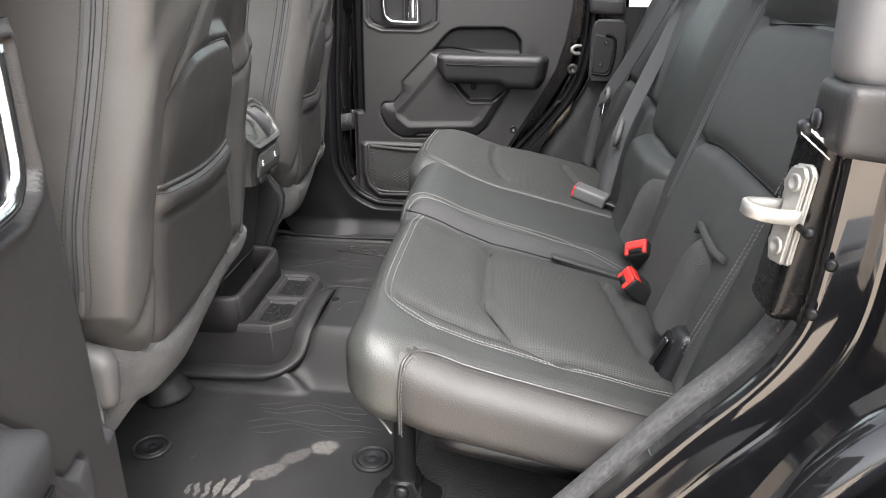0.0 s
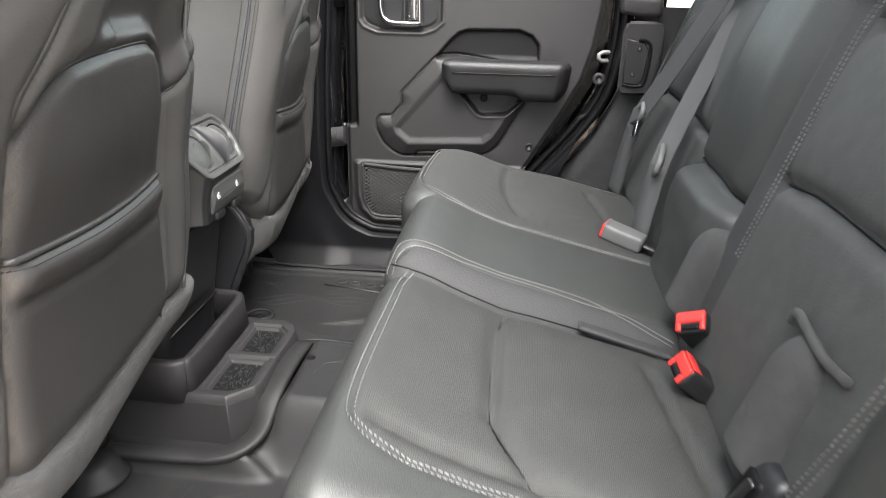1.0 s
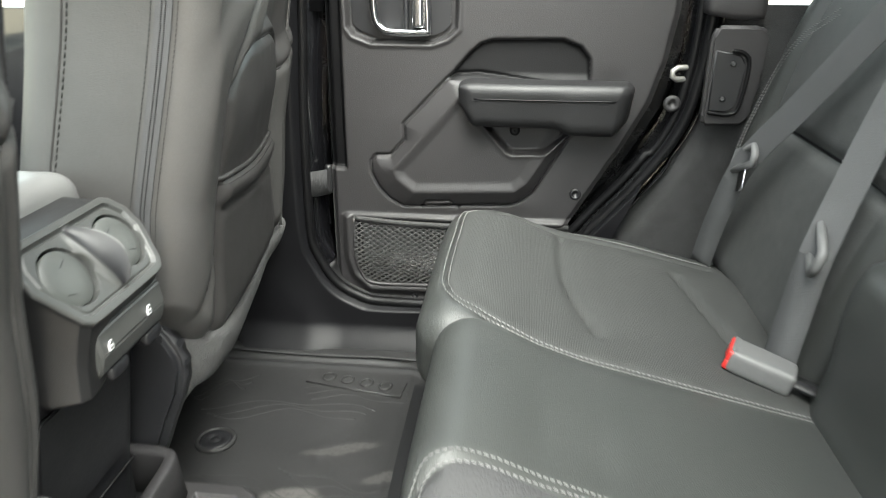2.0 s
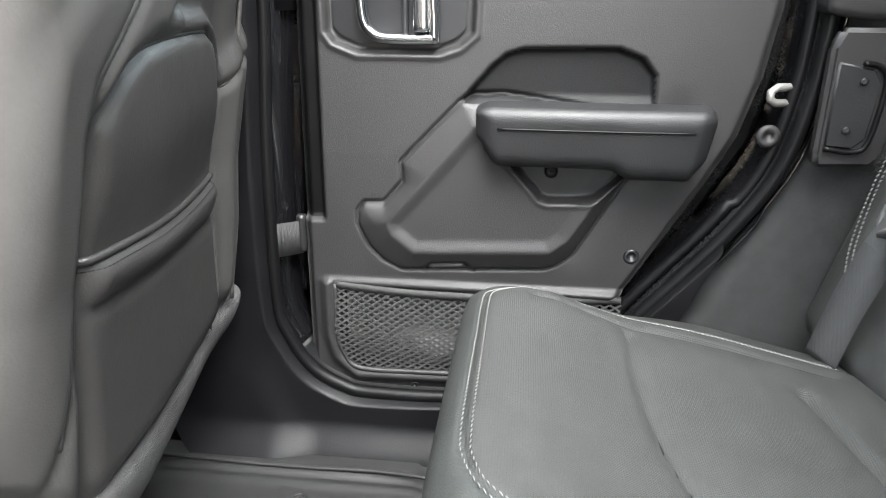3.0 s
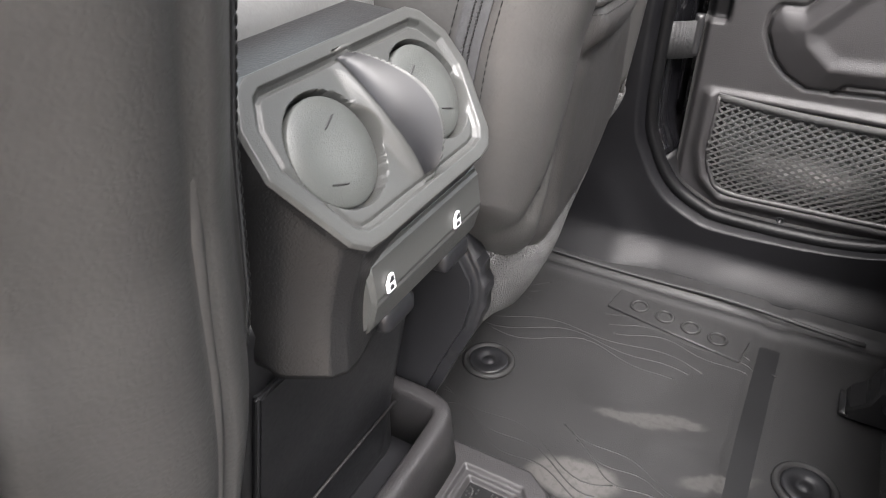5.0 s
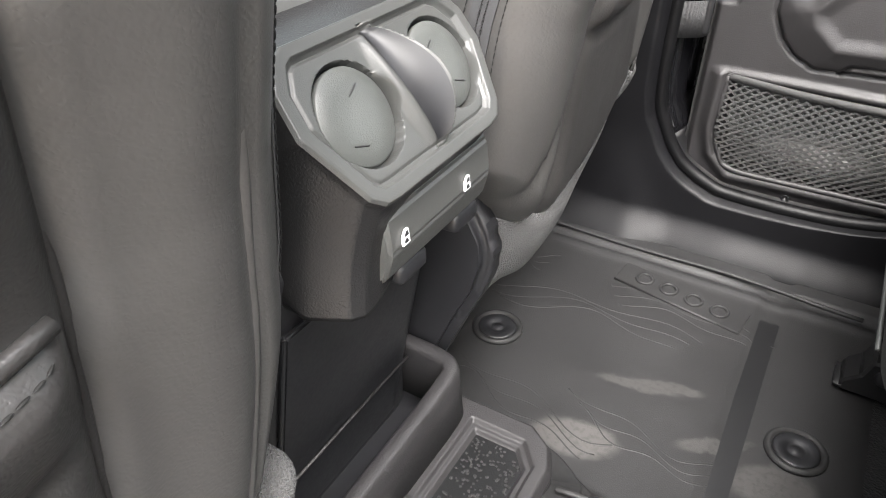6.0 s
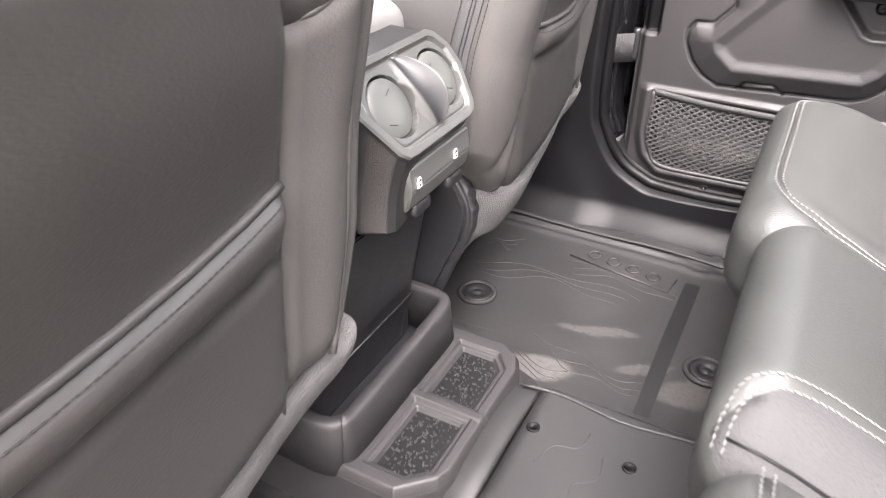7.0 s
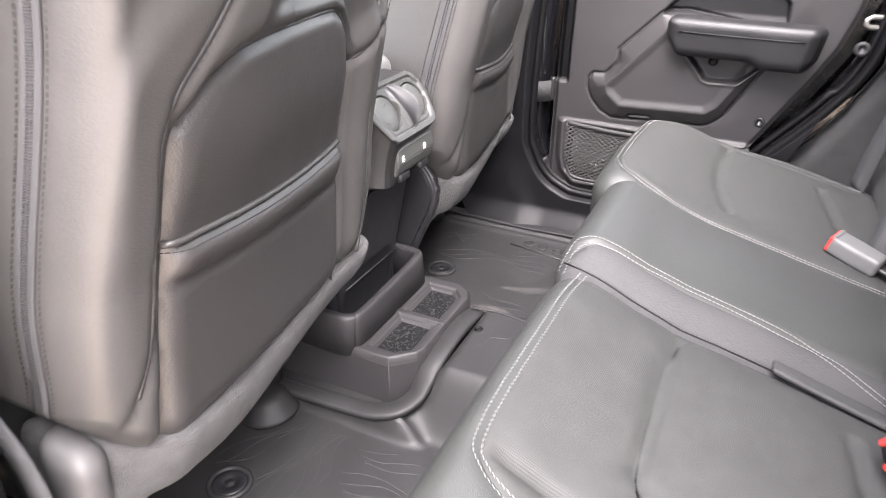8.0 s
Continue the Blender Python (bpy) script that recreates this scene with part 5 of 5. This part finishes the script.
    on = lambda y, z, o=0.0: Vector(bend(0.0, y, z)) + Vector((o, 0, 0))
    ys = [-0.182 + 0.0092 * i for i in range(36)]
    part("pocket_piping", tube([on(y, hem(y) + 0.001, 0.0015) for y in ys], 0.0032, 8, up=(1, 0, 0)), LEATHER_DARK, t)
    part("stitching", stitches(None, [on(y, hem(y) - 0.007, 0.0) for y in ys], up=(1, 0, 0), w=0.0011), THREAD_DARK, t)
    part("welt", tube(curve([on(y, z, -0.0004) for y, z in WELT[2:]], 8), 0.0025, 8, up=(1, 0, 0)), LEATHER_DARK, t)
    part("panel_piping", tube(curve([on(y, z, -0.0005) for y, z in [(-0.1995, 0.385)] + INNER[2:-1]], 6), 0.0021, 8, up=(1, 0, 0)), LEATHER_DARK, t)
    part("bolster_seam", tube(curve([on(y, z, -0.0012) for y, z in ((0.150, 0.583), (0.175, 0.590), (0.205, 0.606), (0.250, 0.634))], 6), 0.0022, 8, up=(1, 0, 0)), LEATHER_DARK, t)
    part("welt", tube(curve([Vector(bend(-0.001, y, z)) for y, z in ((0.206, 0.32), (0.210, 0.42), (0.213, 0.50), (0.215, 0.70), (0.213, 0.95))], 8), 0.0028, 8, up=(1, 0, 0)), LEATHER_BACK, t)
    # zip strips on the two sides
    for s in (-1, 1):
        edge = lambda x, z: Vector(bend(x, s * HALF, z))
        zs = [0.345 + 0.02 * i for i in range(32)]
        part("zip_tape", sweep([edge(-0.047, z) + Vector((0, s * 0.0006, 0)) for z in zs], [(-0.0085, -0.001), (0.0085, -0.001), (0.0085, 0.0008), (-0.0085, 0.0008)], up=(0, s, 0)), ZIP_TAPE, t, "grey zip tape")
        teeth = bmesh.new()
        for a in (-0.002, 0.002):
            stitches(teeth, [edge(-0.047 + a, z) + Vector((0, s * 0.002, 0)) for z in zs], up=(0, s, 0), length=0.0012, gap=0.0009, w=0.0017)
        part("zip_teeth", teeth, PLASTIC, t)
        for a in (-0.0135, 0.0135):
            part("stitching", stitches(None, [edge(-0.047 + a, z) + Vector((0, s * 0.0004, 0)) for z in zs], up=(0, s, 0), w=0.0009, length=0.004), THREAD_DARK, t)
        part("side_seam", tube([edge(-0.152, z) + Vector((0, s * 0.0002, 0)) for z in zs], 0.0016, 6, up=(0, 1, 0)), LEATHER_DARK, t)
        part("stitching", stitches(None, [edge(-0.146, z) + Vector((0, s * 0.0006, 0)) for z in zs], up=(0, s, 0), w=0.0016, length=0.006, gap=0.002), THREAD_DARK, t)
    # carpet band round the foot
    def band(x, y, z):
        k = (z - 0.205) / 0.10
        top = 0.314 + 0.014 * smooth(0.05, 0.20, -y) + 0.024 * smooth(0.20, 0.262, -y) + 0.012 * smooth(0.20, 0.25, y) + 0.003 * math.sin(23 * y + 1)
        low = top - 0.086 + 0.020 * smooth(-0.05, 0.2, y) - 0.075 * smooth(0.200, 0.255, -y)
        fall = 0.015 * smooth(-0.12, 0.17, y) * (1 - 0.6 * smooth(0.195, 0.245, y)) + 0.014 * smooth(0.20, 0.26, abs(y)) ** 2 + 0.040 * smooth(0.175, 0.258, -y)
        return xc + x + seat_line(top) - 0.10 * y - fall - 0.030 * (1 - k) ** 2 + 0.003 * math.sin(31 * y) * k, yc + y, low + (top - low) * k
    part("carpet_band", rbox((-0.07, -0.258, 0.205), (0.010, 0.240, 0.305), 0.018, 0.007, band), CARPET, t, "fuzzy grey carpet band")
    part("seat_base", rbox((-0.55, -0.20, 0.10), (-0.15, 0.20, 0.24), 0.03, 0.03, lambda x, y, z: (xc + x, yc + y, z)), PLASTIC_SMOOTH, t, "black plastic seat base")
    part("cushion", rbox((-0.60, -0.25, 0.25), (-0.12, 0.25, 0.37), 0.04, 0.03, lambda x, y, z: (xc + x, yc + y, z)), LEATHER, t)
    for s in (-1, 1):
        part("rail", rbox((-0.50, s * 0.19 - 0.02, 0.0), (-0.20, s * 0.19 + 0.02, 0.10), 0.01, 0.03, lambda x, y, z: (xc + x, yc + y, z)), STEEL, t)
    return t


driver = front_seat(-0.365, -0.034, "grey-black leather driver's seat with map pocket and carpet band behind")
passenger = copy_thing(driver, pose(-0.092, 0.382, 0.150))
tagged(passenger, "grey-black leather passenger seat with map pocket and carpet band behind")
part("hinge_cover", rbox((-0.080, -0.272, 0.285), (-0.022, -0.236, 0.360), 0.018, 0.007, lambda x, y, z: (-0.034 + x + seat_line(z) - 0.10 * y, -0.365 + y, z - 0.35 * max(0, x + 0.07))), SILVER_PLASTIC, driver, "pale grey plastic hinge cover")
lap = thing("front_seat_belt", (-0.13, -0.665, 0.25), "grey ribbed webbing belt beside the driver's seat", "seat belt")
part("webbing", sweep(curve([(-0.13, -0.655, 0.40), (-0.085, -0.659, 0.365), (-0.066, -0.660, 0.315), (-0.070, -0.656, 0.25), (-0.10, -0.648, 0.17)], 8), [(-0.0015, -0.019), (0.0015, -0.019), (0.0015, 0.019), (-0.0015, 0.019)], up=(1, 0, 0.2)), WEBBING, lap)
foot = thing("seat_bolt_cover", (-0.222, -0.196, 0.0), "stepped black rubber cover over a seat rail bolt", "bolt cover")
part("cover", lathe([(0.046, 0.0), (0.045, 0.006), (0.042, 0.010), (0.0405, 0.017), (0.037, 0.022), (0.035, 0.029), (0.031, 0.034), (0.022, 0.039), (0.010, 0.041), (0.0, 0.0415)], pose(-0.232, -0.200, 0.002, 0, -10, 0), 40), RUBBER, foot)

# ---- centre console ----
console = thing("center_console", (-0.15, 0, 0.10), "black plastic centre console with air vents, window switches and rear bin", "console")
part("body", rbox((-0.62, -0.112, 0.06), (-0.165, 0.112, 0.46), 0.03, 0.015), PLASTIC_SMOOTH, console)
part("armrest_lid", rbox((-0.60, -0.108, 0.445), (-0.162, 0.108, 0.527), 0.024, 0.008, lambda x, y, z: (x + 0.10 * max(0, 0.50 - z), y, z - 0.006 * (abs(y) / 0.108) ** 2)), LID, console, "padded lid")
# the vent head: an eight-sided frame on a face that leans back, with two round sockets and a leaf-shaped ridge between
LEAN = Matrix.Translation((-0.105, 0.009, 0.477)) @ pose(0, 0, 0, 0, 52, 0)
HEAD = [(-0.034, -0.066), (-0.030, -0.074), (-0.016, -0.083), (0.006, -0.085), (0.045, -0.068), (0.0515, -0.060), (0.0525, -0.050), (0.0525, 0.044), (0.0505, 0.055), (0.043, 0.063), (0.006, 0.0785), (-0.014, 0.077), (-0.029, 0.066), (-0.034, 0.056)]
SOCKETS = ((0.0095, -0.043), (0.0085, 0.040))


def head_edge(q):
    """The head's outline at q turns round it."""
    k = q * len(HEAD)
    i = int(k) % len(HEAD)
    (a0, b0), (a1, b1) = HEAD[i], HEAD[(i + 1) % len(HEAD)]
    return a0 + (a1 - a0) * (k - int(k)), b0 + (b1 - b0) * (k - int(k))


def leaf(a, b):
    """Across the ridge: how far along, the left and right crest, and its height."""
    run = (a + 0.030) / 0.076
    wave = math.sin(math.pi * min(1, max(0, run)))
    left = -0.0125 + 0.10 * (a + 0.030) - 0.003 * wave
    return run, left, left + 0.004 + 0.0165 * wave ** 0.8, 0.0215 * math.sin(math.pi * min(1, max(0, run)) ** 1.25) ** 0.6


def face_height(a, b):
    edge = -poly_distance(a, b, HEAD)
    h = 0.0024 * smooth(0.0070, 0.0050, edge) - 0.0014 * bell(edge - 0.0085, 0.0011)
    run, left, right, top = leaf(a, b)
    if 0 < run < 1:
        # the low crest faces the near vent; the dished inset climbs from it to the high crest
        low = 0.30 * top
        if b < left:
            h += low * (1 - smooth(0.0, 0.0060, left - b))
        elif b > right:
            h += top * (1 - smooth(0.0, 0.0072, b - right))
        else:
            k = (b - left) / (right - left)
            h += low + (top - low) * k - 0.0030 * math.sin(math.pi * k)
    for a0, b0 in SOCKETS:
        d = math.hypot(a - a0, b - b0)
        h = h * smooth(0.0270, 0.0295, d) - 0.0085 * (1 - smooth(0.0272, 0.0286, d))
    return h


def face_point(u, v):
    ea, eb = head_edge(v)
    a, b = 0.008 + (ea - 0.008) * u, -0.003 + (eb + 0.003) * u
    return LEAN @ Vector((a, b, face_height(a, b)))


face = sheet(face_point, 130, 504)
bmesh.ops.remove_doubles(face, verts=face.verts[:], dist=1e-6)
edged(part("vent_face", face, VENT_FRAME, console, "satin grey vent face"), 60)


def inset_point(u, v):
    a = -0.030 + 0.076 * (0.05 + 0.90 * u)
    run, left, right, top = leaf(a, 0.0)
    b = left + (right - left) * (0.07 + 0.86 * v)
    return LEAN @ Vector((a, b, face_height(a, b) + 0.0006))


part("divider_inset", sheet(inset_point, 60, 24), PLASTIC_SMOOTH, console, "dark leaf-shaped inset of the ridge")


def housing(u, v):
    """From the face's rim over a rounded edge: straight back above, and below in a skirt that falls to a lip over the lower face."""
    ea, eb = head_edge(v)
    grow, sink = [float(np.interp(u, [0.0, 0.12, 0.20, 0.26, 1.0], row)) for row in ([1.0, 1.022, 1.040, 1.046, 1.046], [-0.0024, -0.0022, 0.0, 0.004, 0.004])]
    p = LEAN @ Vector((ea * grow, eb * grow, -sink))
    k = max(0.0, (u - 0.26) / 0.74)
    down = smooth(-0.006, 0.022, ea)
    near = smooth(0.02, 0.06, -eb)
    foot = Vector((-0.091 + 0.010 * near - 0.9 * max(0.0, 0.05 - ea), 0.009 + eb * (1.02 + 0.16 * near), 0.367))
    fall = min(1.0, k / 0.85)
    skirt = p.lerp(foot, fall) + Vector((-0.008 * math.sin(math.pi * fall) * (1 - 0.6 * near), 0, 0))
    if k > 0.85:
        skirt += Vector((-0.35 * (k - 0.85), 0, 0.004))
    return Vector((p.x - 0.085 * k, p.y, p.z + 0.005 * k)).lerp(skirt, down)


part("vent_rim", sheet(lambda u, v: housing(0.20 * u, v), 8, 224), VENT_FRAME, console, "satin grey rounded rim")
part("vent_head", sheet(lambda u, v: housing(0.20 + 0.80 * u, v), 40, 224), CONSOLE, console, "grained black vent housing")
for side, (a0, b0) in zip((-1, 1), SOCKETS):
    c = LEAN @ pose(a0, b0, -0.0040, 0, 5, 0)
    vent = part("air_vent", lathe([(0.0283, -0.008), (0.0280, -0.0055), (0.0272, -0.0052), (0.020, -0.0056), (0.0, -0.0056)], c, 48), SEAL, console, "round air vent")
    part("flap", lathe([(0.0262, -0.006), (0.0262, 0.0006), (0.0254, 0.0016), (0.015, 0.0022), (0.0, 0.0024)], c, 56), VENT_GREY, vent, "grey vent flap")
    for a, b, turn in ((-0.0125, -0.005 * side, 25), (0.0135, 0.008 * side, -20)):
        part("flap_mark", placed(rbox((-0.0050, -0.0005, 0.0014), (0.0050, 0.0005, 0.0028), 0.0004, 0.002), c @ pose(a, b, 0, 0, 0, 90 + turn)), PLASTIC, vent)


part("shroud", rbox((-0.205, -0.070, 0.366), (-0.105, 0.070, 0.4385), 0.006, 0.01), PLASTIC, console)
part("switch_bar", prism([(-0.097, 0.430), (-0.086, 0.4275), (-0.0785, 0.420), (-0.0755, 0.398), (-0.080, 0.380), (-0.090, 0.371), (-0.150, 0.371), (-0.150, 0.430)], lambda a, b, d: (a, -0.046 + d, b), 0.114, 0.0022), VENT_FRAME, console, "satin grey switch bar")
for y in (-0.012, 0.052):
    part("window_switch", rbox((-0.098, y - 0.015, 0.361), (-0.082, y + 0.015, 0.376), 0.005, 0.003), PLASTIC_SMOOTH, console, "black window switch")
for y in (-0.033, 0.035):
    at = pose(-0.0758, y, 0.404, 0, -8, 0) @ Matrix.Diagonal((1, 0.54, 0.54, 1))
    icon = part("icon", placed(prism([(-0.0062, -0.0078), (0.0062, -0.0078), (0.0062, 0.0072), (0.0052, 0.0082), (0.0002, 0.0082), (-0.0062, 0.0012)], lambda a, b, d: (d, a, b), 0.0012), at), WHITE, console, "white window symbol", flat=True)
    part("icon_pane", placed(prism([(-0.0028, 0.0016), (0.0042, 0.0016), (0.0042, 0.0062), (0.0010, 0.0062)], lambda a, b, d: (0.0016 - d, a, b), 0.0008), at), PLASTIC_SMOOTH, icon, flat=True)
    part("icon_arrow", placed(prism([(-0.0030, -0.0056), (0.0026, -0.0056), (0.0026, -0.0030), (0.0002, -0.0008), (-0.0030, -0.0030)], lambda a, b, d: (0.0016 - d, a, b), 0.0008), at), PLASTIC_SMOOTH, icon, flat=True)
part("lower_face", rbox((-0.20, -0.092, 0.10), (-0.165, 0.084, 0.40), 0.012, 0.01, lambda x, y, z: (x + 0.18 * (z - 0.12), y, z)), PLASTIC_SMOOTH, console, "smooth black lower face")
part("side_wing", prism([(-0.32, 0.13), (-0.156, 0.13), (-0.147, 0.148), (-0.124, 0.205), (-0.106, 0.244), (-0.099, 0.272), (-0.100, 0.296), (-0.112, 0.318), (-0.132, 0.345), (-0.32, 0.375)], lambda a, b, d: (a, 0.1215 + d, b), 0.034, 0.009, 4), PLASTIC_SMOOTH, console, "smooth black side wing")
part("inset_panel", prism([(-0.088, 0.215), (0.040, 0.215), (0.054, 0.220), (0.061, 0.232), (0.063, 0.25), (0.063, 0.352), (-0.088, 0.352)], lambda a, b, d: (-0.1605 + 0.18 * (b - 0.12) - d, a, b), 0.006, 0.0022, 3), PLASTIC_SMOOTH, console, "smooth inset panel")
part("face_line", tube([(-0.163 + 0.18 * (0.190 - 0.12), y, 0.190) for y in (-0.088, 0.0, 0.078)], 0.0014, 6, up=(1, 0, 0)), PLASTIC, console)
# storage bin and coin tray
tray_out = [(-0.30, -0.132), (-0.052, -0.132), (-0.018, -0.098), (-0.012, -0.08), (-0.012, 0.088), (-0.022, 0.112), (-0.045, 0.128), (-0.30, 0.128)]
part("tray_body", prism(tray_out, lambda a, b, d: (a + 0.03 * d, b, 0.1065 - d), 0.098, 0.001, 1), PLASTIC, console, "black plastic tray base")
wall_run = curve([(-0.235, -0.127, 0.170), (-0.16, -0.128, 0.168), (-0.134, -0.126, 0.167), (-0.121, -0.117, 0.166), (-0.116, -0.10, 0.166), (-0.116, 0.0, 0.168), (-0.116, 0.080, 0.172), (-0.120, 0.099, 0.174), (-0.134, 0.106, 0.174), (-0.16, 0.108, 0.174), (-0.235, 0.108, 0.174)], 8)
part("bin_wall", sweep(wall_run, [(-0.0075, -0.002), (-0.0068, 0.0030), (-0.0045, 0.0050), (0.0045, 0.0050), (0.0070, 0.0032), (0.0085, -0.002), (0.012, -0.062), (-0.006, -0.062)]), PLASTIC, console)
part("bin_floor", rbox((-0.235, -0.122, 0.1085), (-0.124, 0.103, 0.116), 0.002, 0.02), PLASTIC_SMOOTH, console)
PADS = ([(-0.098, -0.112), (-0.052, -0.112), (-0.028, -0.090), (-0.028, -0.010), (-0.098, -0.010)], [(-0.098, 0.004), (-0.028, 0.004), (-0.028, 0.082), (-0.046, 0.104), (-0.098, 0.104)])


def tray_top(u, v):
    """The tray's top: a rounded border with two sunken pads and a stepped ledge round each."""
    a, b = -0.128 + 0.120 * u, -0.136 + 0.268 * v
    d = poly_distance(a, b, tray_out)
    if d > -0.0005:
        ga = poly_distance(a + 0.0005, b, tray_out) - poly_distance(a - 0.0005, b, tray_out)
        gb = poly_distance(a, b + 0.0005, tray_out) - poly_distance(a, b - 0.0005, tray_out)
        g = math.hypot(ga, gb) or 1.0
        a, b = a - ga / g * (d + 0.0005), b - gb / g * (d + 0.0005)
    z = 0.1185 - 0.0110 * smooth(-0.0075, 0.0005, d) ** 2 - 0.008 * smooth(-0.001, 0.004, d)
    if -0.010 < b < 0.004:
        z += 0.0015 * smooth(-0.010, -0.007, b) * (1 - smooth(0.001, 0.004, b))
    inner = min(poly_distance(a, b, shape) for shape in PADS)
    z -= 0.0045 * (1 - smooth(-0.0015, 0.0015, inner))
    z -= 0.0060 * (1 - smooth(-0.0085, -0.0055, inner))
    return a, b, z


tray = part("coin_tray", sheet(tray_top, 96, 200), PLASTIC, console)
for shape in PADS:
    part("tray_mat", prism([(-0.063 + (p + 0.063) * 0.86, (shape[0][1] + shape[-1][1]) / 2 + (q - (shape[0][1] + shape[-1][1]) / 2) * 0.88) for p, q in shape], lambda a, b, d: (a, b, 0.1084 - d), 0.002), RECESS_BLACK, tray, "black rubber tray mat", flat=True)
    dots = bmesh.new()
    low, high = min(q for p, q in shape), max(q for p, q in shape)
    for i in range(300):
        a, b = random.uniform(-0.094, -0.030), random.uniform(low, high)
        if poly_distance(a, b, shape) < -0.010:
            r = random.uniform(0.0008, 0.0017)
            lathe([(r, 0), (r * 0.7, 0.0008), (0, 0.001)], pose(a, b, 0.1083), 6, dots)
    tagged(part("tray_texture", dots, RUBBER, tray, "small raised pips"), kind="stuff")
